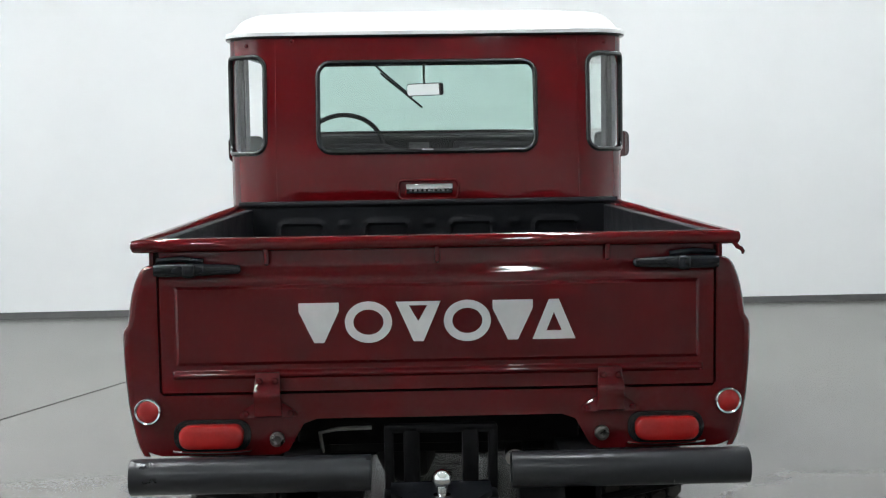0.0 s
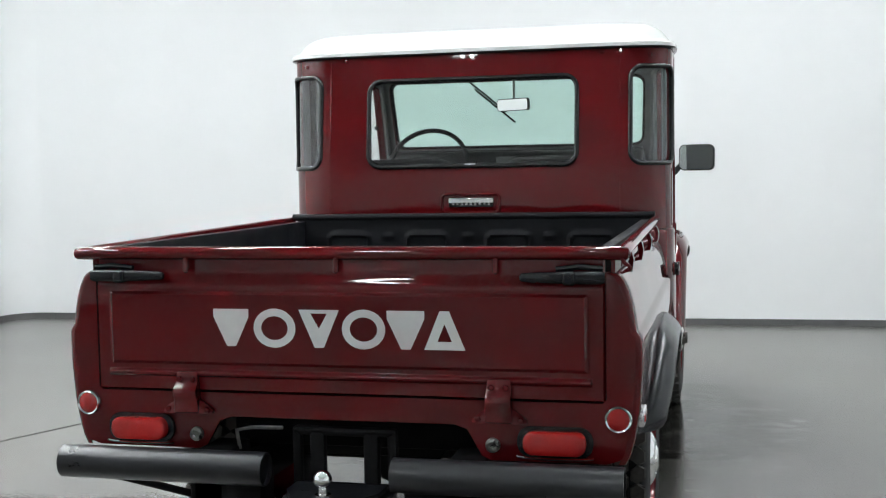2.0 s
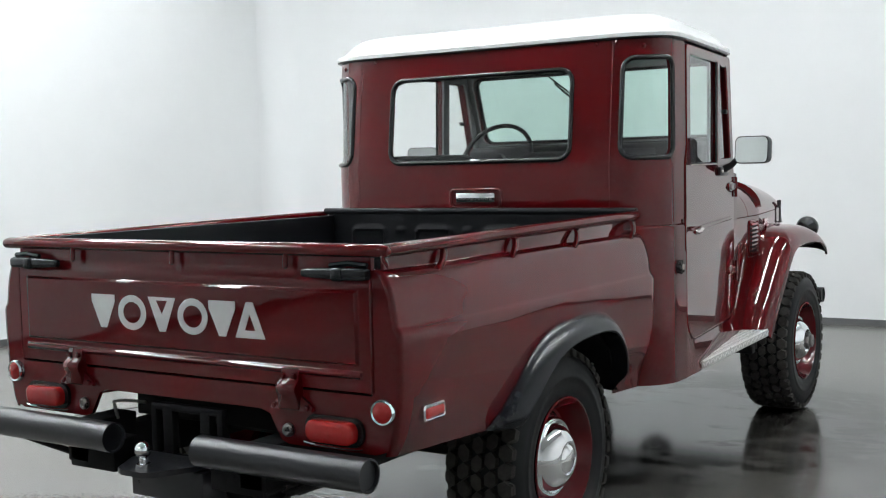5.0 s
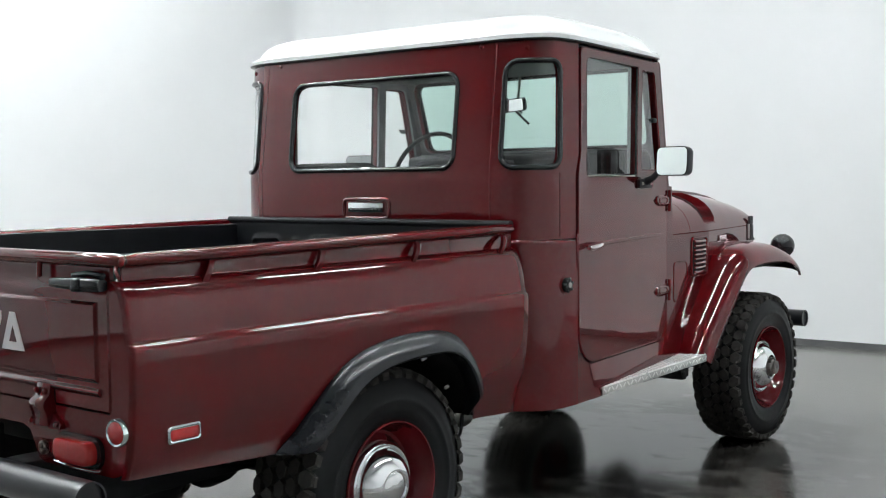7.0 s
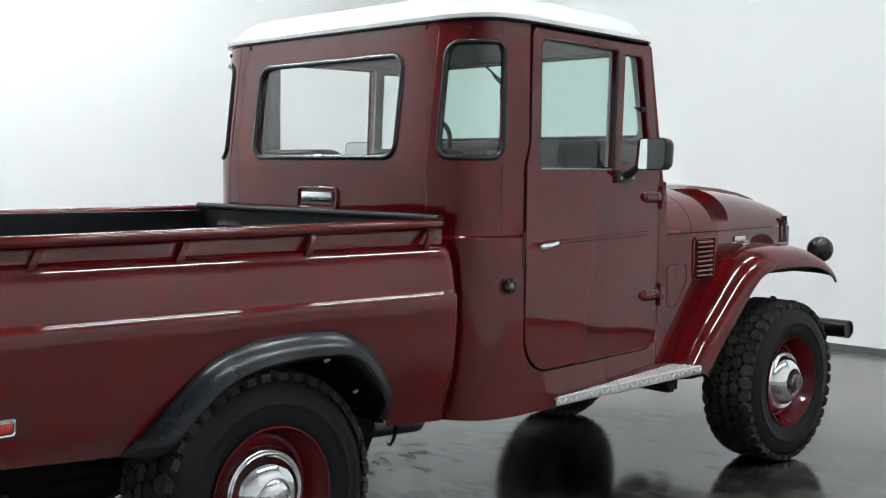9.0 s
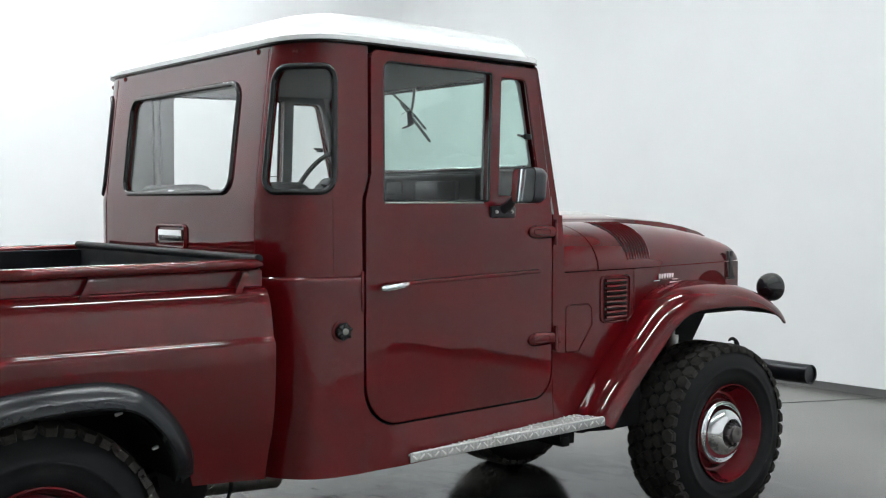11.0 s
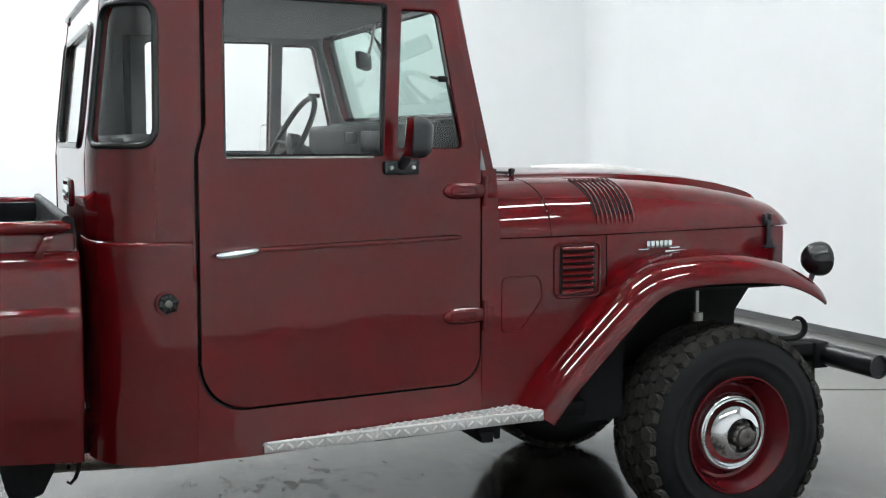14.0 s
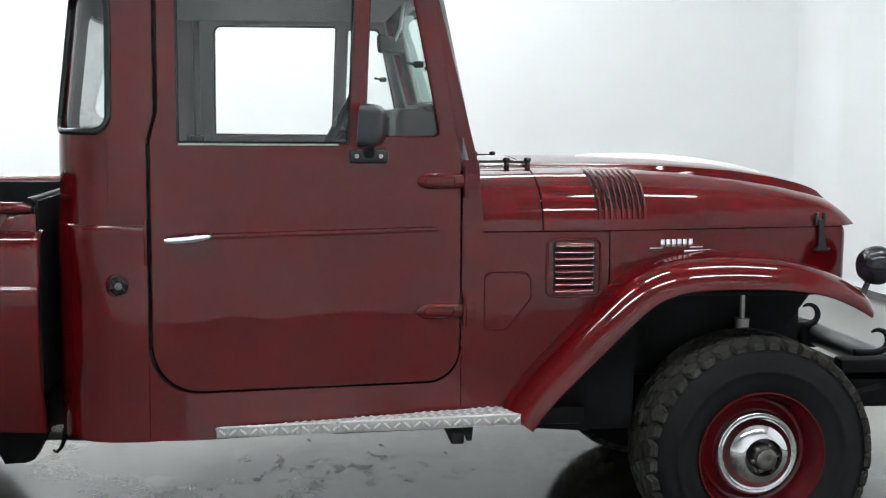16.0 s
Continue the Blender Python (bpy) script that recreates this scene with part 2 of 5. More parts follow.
def grid(bm, f, us, vs):
    rows = [[bm.verts.new(f(u, v)) for v in vs] for u in us]
    for i in range(len(us) - 1):
        for j in range(len(vs) - 1):
            bm.faces.new((rows[i][j], rows[i + 1][j], rows[i + 1][j + 1], rows[i][j + 1]))
    return rows


def loft(bm, rings, closed=True, caps=True):
    made = [[bm.verts.new(p) for p in ring] for ring in rings]
    n = len(made[0])
    for a, c in zip(made, made[1:]):
        for i in range(n if closed else n - 1):
            bm.faces.new((a[i], a[(i + 1) % n], c[(i + 1) % n], c[i]))
    if caps and closed:
        bm.faces.new(list(reversed(made[0])))
        bm.faces.new(made[-1])
    return made


def tube(bm, path, r, n=12, closed=False, flat=1.0):
    """A round bar of radius r (or one radius a point) along the path."""
    pts = [Vector(p) for p in path]
    rs = r if isinstance(r, (list, tuple)) else [r] * len(pts)
    rings, side = [], None
    for i, p in enumerate(pts):
        a = pts[i - 1] if i or closed else p
        c = pts[(i + 1) % len(pts)] if i < len(pts) - 1 or closed else p
        d = (c - a).normalized()
        if side is None:
            side = d.orthogonal().normalized()
        side = (side - d * side.dot(d)).normalized()
        up = d.cross(side)
        rings.append([p + rs[i] * (math.cos(k) * side + math.sin(k) * up * flat) for k in (2 * math.pi * j / n for j in range(n))])
    if closed:
        rings.append(rings[0])
        made = [[bm.verts.new(q) for q in ring] for ring in rings[:-1]]
        made.append(made[0])
        for a, c in zip(made, made[1:]):
            for i in range(n):
                bm.faces.new((a[i], a[(i + 1) % n], c[(i + 1) % n], c[i]))
    else:
        loft(bm, rings)


def block(bm, c, size, bevel=0.004, m=None, seg=2):
    made = bmesh.ops.create_cube(bm, size=1)["verts"]
    for v in made:
        v.co = Vector((v.co.x * size[0], v.co.y * size[1], v.co.z * size[2]))
    if bevel:
        edges = list({e for v in made for e in v.link_edges})
        made = list({v for f in bmesh.ops.bevel(bm, geom=edges, offset=bevel, segments=seg, profile=0.5, affect="EDGES")["faces"] for v in f.verts} | {v for v in made if v.is_valid})
    m = m or Matrix.Identity(4)
    for v in made:
        v.co = m @ v.co + Vector(c)


def revolve(bm, profile, n=48, m=None, caps=True):
    """profile: (along the x axis, radius)."""
    m = m or Matrix.Identity(4)
    rings = []
    for a, r in profile:
        rings.append([m @ Vector((a, r * math.cos(t), r * math.sin(t))) for t in (2 * math.pi * k / n for k in range(n))])
    made = [[bm.verts.new(p) for p in ring] for ring in rings]
    for a, c in zip(made, made[1:]):
        for i in range(n):
            bm.faces.new((a[i], c[i], c[(i + 1) % n], a[(i + 1) % n]))
    if caps and profile[0][1] > 0:
        bm.faces.new(made[0])
    if caps and profile[-1][1] > 0:
        bm.faces.new(list(reversed(made[-1])))


def round_rect(x0, x1, z0, z1, r, n=6):
    pts = []
    for cx, cz, a in ((x1 - r, z0 + r, -90), (x1 - r, z1 - r, 0), (x0 + r, z1 - r, 90), (x0 + r, z0 + r, 180)):
        pts += [(cx + r * math.cos(radians(a + 90 * k / n)), cz + r * math.sin(radians(a + 90 * k / n))) for k in range(n + 1)]
    return pts


def round_poly(corners, n=6):
    """Corners (u, v, radius) to a rounded outline."""
    out = []
    for i, (u, v, r) in enumerate(corners):
        p, a, c = Vector((u, v)), Vector(corners[i - 1][:2]), Vector(corners[(i + 1) % len(corners)][:2])
        if not r:
            out.append((u, v))
            continue
        d1, d2 = (a - p).normalized(), (c - p).normalized()
        half = d1.angle(d2) / 2
        t = r / math.tan(half)
        s, e = p + d1 * t, p + d2 * t
        centre = p + (d1 + d2).normalized() * (r / math.sin(half))
        a0 = math.atan2(*(s - centre).yx)
        sweep = (math.atan2(*(e - centre).yx) - a0 + math.pi) % (2 * math.pi) - math.pi
        out += [(centre.x + r * math.cos(a0 + sweep * k / n), centre.y + r * math.sin(a0 + sweep * k / n)) for k in range(n + 1)]
    return out


def sheet(bm, outline, holes, f, thick=None):
    """A filled outline with holes, mapped by f to space, thickened by the vector thick."""
    edges = []
    for loop in [outline] + list(holes):
        vs = [bm.verts.new((u, v, 0)) for u, v in loop]
        edges += [bm.edges.new((vs[i], vs[(i + 1) % len(vs)])) for i in range(len(vs))]
    made = bmesh.ops.triangle_fill(bm, use_beauty=True, use_dissolve=False, edges=edges, normal=(0, 0, 1))
    faces = [g for g in made["geom"] if isinstance(g, bmesh.types.BMFace)]
    verts = {v for e in edges for v in e.verts}
    for v in verts:
        v.co = Vector(f(v.co.x, v.co.y))
    if thick is not None:
        ext = bmesh.ops.extrude_face_region(bm, geom=faces)["geom"]
        moved = [g for g in ext if isinstance(g, bmesh.types.BMVert)]
        bmesh.ops.translate(bm, verts=moved, vec=thick)
        bmesh.ops.recalc_face_normals(bm, faces=bm.faces)


def patch_with_hole(bm, f, s0, s1, z0, z1, hole, m=12, rings=3):
    """A rectangle of a surface f(s, z) round a hole (s0, s1, z0, z1, radius)."""
    hs0, hs1, hz0, hz1, r = hole
    loop = round_rect(hs0, hs1, hz0, hz1, r, 8)
    corners = [(s1, z0), (s1, z1), (s0, z1), (s0, z0)]
    k, inner, outer = 9, [], []
    for side in range(4):
        a = [loop[(side * k + j) % len(loop)] for j in range(4, 9)] + [loop[((side + 1) * k + j) % len(loop)] for j in range(0, 5)]
        run = [0]
        for p, q in zip(a, a[1:]):
            run.append(run[-1] + math.dist(p, q))
        for i in range(m):
            u = i / m
            d = u * run[-1]
            j = max(x for x in range(len(run) - 1) if run[x] <= d + 1e-9)
            w = (d - run[j]) / max(1e-9, run[j + 1] - run[j])
            inner.append((a[j][0] + w * (a[j + 1][0] - a[j][0]), a[j][1] + w * (a[j + 1][1] - a[j][1])))
            p, q = corners[side], corners[(side + 1) % 4]
            outer.append((p[0] + u * (q[0] - p[0]), p[1] + u * (q[1] - p[1])))
    layers = []
    for t in range(rings + 1):
        w = t / rings
        layers.append([bm.verts.new(f(p[0] + w * (q[0] - p[0]), p[1] + w * (q[1] - p[1]))) for p, q in zip(outer, inner)])
    for a, c in zip(layers, layers[1:]):
        n = len(a)
        for i in range(n):
            bm.faces.new((a[i], a[(i + 1) % n], c[(i + 1) % n], c[i]))


def steps(a, c, n):
    return [a + (c - a) * i / n for i in range(n + 1)]


def lerp_table(table, y):
    if y <= table[0][0]:
        return table[0][1]
    for (a, p), (c, q) in zip(table, table[1:]):
        if y <= c:
            return p + (q - p) * (y - a) / (c - a)
    return table[-1][1]


# ---- the room ----
WEST, NORTH, EAST, SOUTH = -5.42, 10.78, 5.8, -6.4
SKEW = Matrix.Rotation(math.atan(0.03), 4, "Z")  # the truck stands a little askew to the room


def slab(name, x0, x1, y0, y1, z0, z1, mat, label, category):
    bm = bmesh.new()
    block(bm, ((x0 + x1) / 2, (y0 + y1) / 2, (z0 + z1) / 2), (x1 - x0, y1 - y0, z1 - z0), 0)
    bm.transform(SKEW)
    ob = new(name, finish(name, bm, mat))
    return tagged(ob, label, category, kind="structure")


slab("floor", WEST, EAST, SOUTH, NORTH, -0.2, 0, CONCRETE, "sealed grey concrete showroom floor with dark wet blotches and painted shade under the truck", "floor")
slab("wall_north", WEST, EAST, NORTH, NORTH + 0.2, -0.2, CEIL, WALLS, "plain white painted showroom wall", "wall")
slab("wall_west", WEST - 0.2, WEST, SOUTH, NORTH + 0.2, -0.2, CEIL, WALLS, "plain white painted showroom wall", "wall")
slab("wall_east", EAST, EAST + 0.2, SOUTH, NORTH + 0.2, -0.2, CEIL, WALLS, "plain white painted showroom wall", "wall")
slab("wall_south", WEST - 0.2, EAST + 0.2, SOUTH - 0.2, SOUTH, -0.2, CEIL, WALLS, "plain white painted showroom wall", "wall")
slab("ceiling", WEST - 0.2, EAST + 0.2, SOUTH - 0.2, NORTH + 0.2, CEIL, CEIL + 0.2, CEILING, "plain pale grey painted showroom ceiling", "ceiling")
slab("baseboard_north", WEST, EAST, NORTH - 0.012, NORTH, 0, 0.052, BASE, "low dark grey base strip along the wall", "baseboard")
slab("baseboard_west", WEST, WEST + 0.012, SOUTH, NORTH - 0.012, 0, 0.052, BASE, "low dark grey base strip along the wall", "baseboard")



def coved_corner(name, z0, z1, r, lift, mat, label, category):
    """A hollow quarter round where the north and west walls meet."""
    bm = bmesh.new()
    cx, cy = WEST + r, NORTH - r
    arc = [(cx - (r - lift) * math.cos(t), cy + (r - lift) * math.sin(t)) for t in steps(0, math.pi / 2, 10)]
    loft(bm, [[(x, y, z) for x, y in arc + [(WEST - 0.05, NORTH + 0.05)]] for z in (z0, z1)])
    bmesh.ops.recalc_face_normals(bm, faces=bm.faces)
    bm.transform(SKEW)
    tagged(new(name, finish(name, bm, mat)), label, category, kind="structure")


coved_corner("wall_corner", 0, CEIL, 0.30, 0.003, WALLS, "white plastered corner rounded between two walls", "wall")
coved_corner("baseboard_corner", 0, 0.052, 0.30, 0.014, BASE, "low dark grey base strip round the corner", "baseboard")

bm = bmesh.new()
block(bm, (-1.95 - 0.42 * 2.3, 7.44 - 2.3, 0.001), (0.009, 13.0, 0.004), 0, Matrix.Rotation(-math.atan(0.42), 4, "Z"))
tagged(new("floor_joint", finish("floor_joint", bm, BASE)), "thin dark filled control joint in the concrete floor", "floor joint", kind="structure")

# strip lights in rows along the truck
ROWS_X = (-4.6, -1.9, 0.8, 3.5)
WALL_FILL_ROW = -3.4  # a shorter unseen row, added to brighten the west wall


def strip_light(x, y):
    root = tagged(new("strip_light"), "white two-tube fluorescent strip light on the ceiling", "ceiling light", group="strip lights in rows")
    root.location = (x, y, CEIL)
    bm = bmesh.new()
    block(bm, (x, y, CEIL - 0.03), (0.16, 1.62, 0.06), 0.006)
    part("housing", bm, HOUSING, root)
    for s in (-1, 1):
        bm = bmesh.new()
        loft(bm, [[(x + s * 0.078, yy, CEIL - 0.058), (x + s * 0.17, yy, CEIL - 0.135), (x + s * 0.176, yy, CEIL - 0.135), (x + s * 0.084, yy, CEIL - 0.056)] for yy in (y - 0.80, y + 0.80)])
        bmesh.ops.recalc_face_normals(bm, faces=bm.faces)
        part("reflector", bm, HOUSING, root, "white slanted reflector wing")
    for dx in (-0.05, 0.05):
        bm = bmesh.new()
        tube(bm, [(x + dx, y - 0.77, CEIL - 0.085), (x + dx, y + 0.77, CEIL - 0.085)], 0.019, 10)
        part("lamp_tube", bm, GLOW, root, "glowing fluorescent tube")
    return root


first_light = strip_light(ROWS_X[0], 1.6)
for x, ys in ((ROWS_X[0], (3.3, 4.9, 6.5, 8.0)), (ROWS_X[1], (-2.4, 4.0, 6.3)), (ROWS_X[2], (-2.4, 4.0, 6.3, 8.6)), (ROWS_X[3], (4.4, 6.6, 8.8)), (WALL_FILL_ROW, (1.4, 3.1, 4.8))):
    for y in ys:
        copy_thing(first_light, pose(x, y, CEIL))

# ---- the pickup truck ----
truck = tagged(new("pickup_truck"), "dark maroon vintage pickup truck with a white roof, parked", "pickup truck")
truck.location = (0, 5.6, 0)

def smooth_line(pts, n):
    """n points evenly along a smooth curve through the given points."""
    dense = []
    for i in range(len(pts) - 1):
        p = [Vector(pts[min(max(i + k, 0), len(pts) - 1)]) for k in (-1, 0, 1, 2)]
        for k in range(12):
            u = k / 12
            dense.append(0.5 * (2 * p[1] + (p[2] - p[0]) * u + (2 * p[0] - 5 * p[1] + 4 * p[2] - p[3]) * u * u + (3 * p[1] - p[0] - 3 * p[2] + p[3]) * u ** 3))
    dense.append(Vector(pts[-1]))
    run = [0.0]
    for p, q in zip(dense, dense[1:]):
        run.append(run[-1] + (q - p).length)
    out, j = [], 0
    for i in range(n + 1):
        d = run[-1] * i / n
        while j < len(run) - 2 and run[j + 1] < d:
            j += 1
        out.append(dense[j].lerp(dense[j + 1], (d - run[j]) / max(1e-9, run[j + 1] - run[j])))
    for _ in range(1):
        out = [out[0]] + [(a + c * 2 + e) / 4 for a, c, e in zip(out, out[1:], out[2:])] + [out[-1]]
    return [tuple(p) for p in out]


SIDE = [(5.47, 0.823), (6.40, 0.710), (6.873, 0.683), (7.76, 0.533)]


def side_x(y):
    return lerp_table(SIDE, y)


# cargo bed
BED0, BED1 = 3.44, 5.16
BED_PROFILE = [(0.50, 0.747), (0.56, 0.760), (0.607, 0.777), (0.634, 0.790), (0.69, 0.802), (0.737, 0.810), (0.80, 0.815), (0.85, 0.818), (0.90, 0.819), (0.928, 0.819),
               (0.938, 0.816), (0.945, 0.811), (0.952, 0.806), (0.97, 0.803), (1.0, 0.799), (1.03, 0.793), (1.055, 0.786), (1.075, 0.778), (1.088, 0.771), (1.097, 0.763), (1.103, 0.752), (1.106, 0.738), (1.107, 0.728)]
ARCH = [(3.93, 0.48), (3.952, 0.572), (4.006, 0.632), (4.06, 0.69), (4.13, 0.758), (4.20, 0.808), (4.27, 0.836), (4.345, 0.854), (4.46, 0.865), (4.58, 0.866), (4.65, 0.858), (4.71, 0.840),
        (4.768, 0.801), (4.82, 0.745), (4.862, 0.683), (4.890, 0.626), (4.905, 0.555), (4.910, 0.48)]


def bed_x(z):
    return lerp_table(BED_PROFILE, z)


def bed_bottom(y):
    return 0.605 - 0.105 * (y - BED0) / (BED1 - BED0)


def arch_z(y, shrink=0.058):
    return max(bed_bottom(y), lerp_table(ARCH, y) - shrink) if ARCH[0][0] < y < ARCH[-1][0] else bed_bottom(y)


def bed_side():
    bm = bmesh.new()
    ys = [(3.440, 0.020), (3.4415, 0.011), (3.446, 0.004), (3.453, 0.0)] + [(y, 0) for y in steps(3.5, 3.90, 8)] + [(y, 0) for y in steps(3.935, 4.906, 60)] + [(y, 0) for y in steps(4.92, 5.12, 5)] + [
        (5.150, 0.001), (5.156, 0.004), (5.159, 0.010)]
    low, high = steps(0, 1, 12), [0.938, 0.945, 0.952, 0.956, 0.97, 1.0, 1.03, 1.055, 1.075, 1.088, 1.097, 1.103, 1.106, 1.107]

    def spot(u, v):
        y, inset = ys[u]
        z = arch_z(y) + (0.928 - arch_z(y)) * low[v] if v < len(low) else high[v - len(low)]
        return Vector((bed_x(z) - inset, y, z - inset * max(0, z - 1.0) * 4))
    grid(bm, spot, range(len(ys)), range(len(low) + len(high)))
    return bm


pair("bed_side", bed_side(), PAINT, truck, thick=0.004)

# raised inner walls of the bed, painted outside, lined black inside
bm = bmesh.new()
block(bm, (0.743, (BED0 + BED1) / 2 + 0.005, 0.965), (0.012, BED1 - BED0 - 0.04, 0.375), 0.003)
pair("bed_inner_wall", bm, PAINT, truck)
bm = bmesh.new()
block(bm, (0.722, (BED0 + BED1) / 2 + 0.005, 0.976), (0.034, BED1 - BED0 - 0.07, 0.386), 0.004)
pair("bed_wall_liner", bm, LINER, truck, "black bed liner panel")
bm = bmesh.new()
block(bm, (0, (BED0 + BED1) / 2, 0.77), (1.44, BED1 - BED0 - 0.06, 0.03), 0.003)
bed_floor = part("bed_floor", bm, LINER, truck, "black ribbed bed floor")
for i in range(9):
    bm = bmesh.new()
    block(bm, (-0.6 + 0.15 * i, (BED0 + BED1) / 2, 0.79), (0.05, BED1 - BED0 - 0.1, 0.016), 0.005)
    part("floor_rib", bm, LINER, bed_floor)


def headboard():
    bm = bmesh.new()
    xs = steps(-0.735, 0.735, 147)
    zs = steps(0.77, 1.19, 42)

    def raised(x, z):
        h = 0.0
        for c in (-0.51, -0.17, 0.17, 0.51):
            w, t = abs(x - c) - 0.060, abs(z - 0.97) - 0.118
            d = math.hypot(max(w, 0), max(t, 0)) + min(0, max(w, t)) - 0.030
            if -0.014 < d < 0.006:
                h = max(h, 0.010 * math.sin(math.pi * (d + 0.014) / 0.02))
        for c in (-0.34, 0, 0.34):
            if math.hypot(x - c, (z - 1.105) * 1.2) < 0.018:
                h = max(h, 0.006)
        return h
    grid(bm, lambda x, z: Vector((x, 5.118 - raised(x, z), z)), xs, zs)
    return bm


part("bed_headboard", headboard(), LINER, truck, "black embossed bed front panel", thick=0.02)
bm = bmesh.new()
block(bm, (0, 5.143, 0.90), (1.46, 0.014, 0.58), 0.003)
part("bed_front_panel", bm, CHASSIS, truck, "black front panel of the bed")
bm = bmesh.new()
tube(bm, [(-0.76, 5.128, 1.186), (0.76, 5.128, 1.186)], 0.015, 12)
part("headboard_rail", bm, LINER, truck, "black rolled rail over the bed front")

# rolled rails with small brackets
bm = bmesh.new()
tube(bm, [(0.766, 3.452, 1.156)] + [(0.766, y, 1.156 + 0.016 * (y - 3.46) / 1.66) for y in steps(3.5, 5.11, 8)] + [(0.762, 5.135, 1.170)], [0.012] + [0.018] * 9 + [0.010], 24, flat=0.95)
side_rails = pair("bed_rail", bm, PAINT, truck)
for y in (3.72, 4.14, 4.58, 5.06):
    bm = bmesh.new()
    loft(bm, [[(x + dx, yy + dy, z) for dx, dy in ((-0.006, -0.011), (0.006, -0.011), (0.008, 0.0), (0.006, 0.011), (-0.006, 0.011))] for x, yy, z in ((0.756, y + 0.022, 1.152), (0.766, y + 0.016, 1.138), (0.772, y + 0.004, 1.118), (0.770, y - 0.006, 1.098), (0.766, y - 0.010, 1.084))])
    pair_on("rail_bracket", bm, PAINT, side_rails)

# rear panel round the tailgate opening
rear_edge = [(bed_x(z) - 0.019, z) for z in (1.104, 1.095, 1.075, 1.03, 1.0, 0.965, 0.952, 0.945, 0.938, 0.928, 0.85, 0.737, 0.69, 0.65, 0.634, 0.618)] + [(0.742, 0.610), (0.725, 0.605)]
right = rear_edge + [(0.42, 0.604), (0.395, 0.615), (0.375, 0.65), (0.355, 0.685), (0.32, 0.697)]
outline = right + [(-x, z) for x, z in reversed(right)] + [(-0.726, 1.104), (-0.726, 0.775), (-0.716, 0.764), (0.716, 0.764), (0.726, 0.775), (0.726, 1.104)]
bm = bmesh.new()
sheet(bm, outline, [], lambda x, z: (x, 3.440, z), Vector((0, 0.014, 0)))
rear_panel = part("rear_panel", bm, PAINT, truck)


def tailgate_panel():
    bm = bmesh.new()
    xs = sorted({round(x, 4) for x in [-0.7235, -0.7185, 0.7185, 0.7235] + steps(-0.715, 0.715, 71) + [s * v for s in (-1, 1) for v in (0.668, 0.671, 0.674, 0.677, 0.68, 0.686, 0.69)]})
    zs = sorted({round(z, 4) for z in [0.767, 0.772] + steps(0.776, 1.125, 23) + steps(0.804, 0.858, 27) + steps(1.036, 1.056, 8) + [1.13, 1.148]})

    def bead(d, w):
        return math.cos(math.pi * d / (2 * w)) if abs(d) < w else 0.0

    def y_of(x, z):
        y = 3.437
        inside = max(abs(x) - 0.676, z - 1.046, 0.846 - z)
        y -= 0.007 * min(1, max(0, (0.003 - inside) / 0.008))
        if abs(x) < 0.69:
            y -= 0.009 * bead(z - 0.818, 0.011)
        if abs(x) > 0.719 or z < 0.771:
            y += 0.008
        if z > 1.075:
            y += 0.012 * min(1, (z - 1.075) / 0.012)
        return y
    grid(bm, lambda x, z: Vector((x, y_of(x, z), z)), xs, zs)
    return bm


tailgate = part("tailgate", tailgate_panel(), PAINT, truck, "closed maroon tailgate with a pressed panel", thick=0.012)
bm = bmesh.new()
tube(bm, [(-0.788, 3.446, 1.152), (-0.782, 3.443, 1.154)] + [(x, 3.440, 1.156) for x in steps(-0.76, 0.76, 12)] + [(0.782, 3.443, 1.154), (0.788, 3.446, 1.152)], [0.006, 0.016] + [0.0185] * 13 + [0.016, 0.006], 24)
part("tailgate_rail", bm, PAINT, tailgate)
bm = bmesh.new()
block(bm, (0, 3.475, 0.96), (1.40, 0.010, 0.35), 0.002)
part("tailgate_liner", bm, LINER, tailgate, "black bed liner panel")
bm = bmesh.new()
tube(bm, [(0.770, 3.432, 1.142), (0.778, 3.424, 1.130), (0.786, 3.422, 1.126), (0.792, 3.422, 1.118), (0.790, 3.424, 1.112)], [0.006, 0.006, 0.0055, 0.005, 0.003], 10)
part("rail_end_hook", bm, PAINT, tailgate)
for x in (-0.44, 0.0, 0.44):
    bm = bmesh.new()
    tube(bm, [(x, 3.438, 1.146), (x, 3.429, 1.140), (x, 3.428, 1.124), (x, 3.428, 1.106), (x, 3.430, 1.103)], [0.007, 0.0078, 0.0078, 0.0078, 0.004], 12)
    part("rail_hook", bm, PAINT, tailgate)
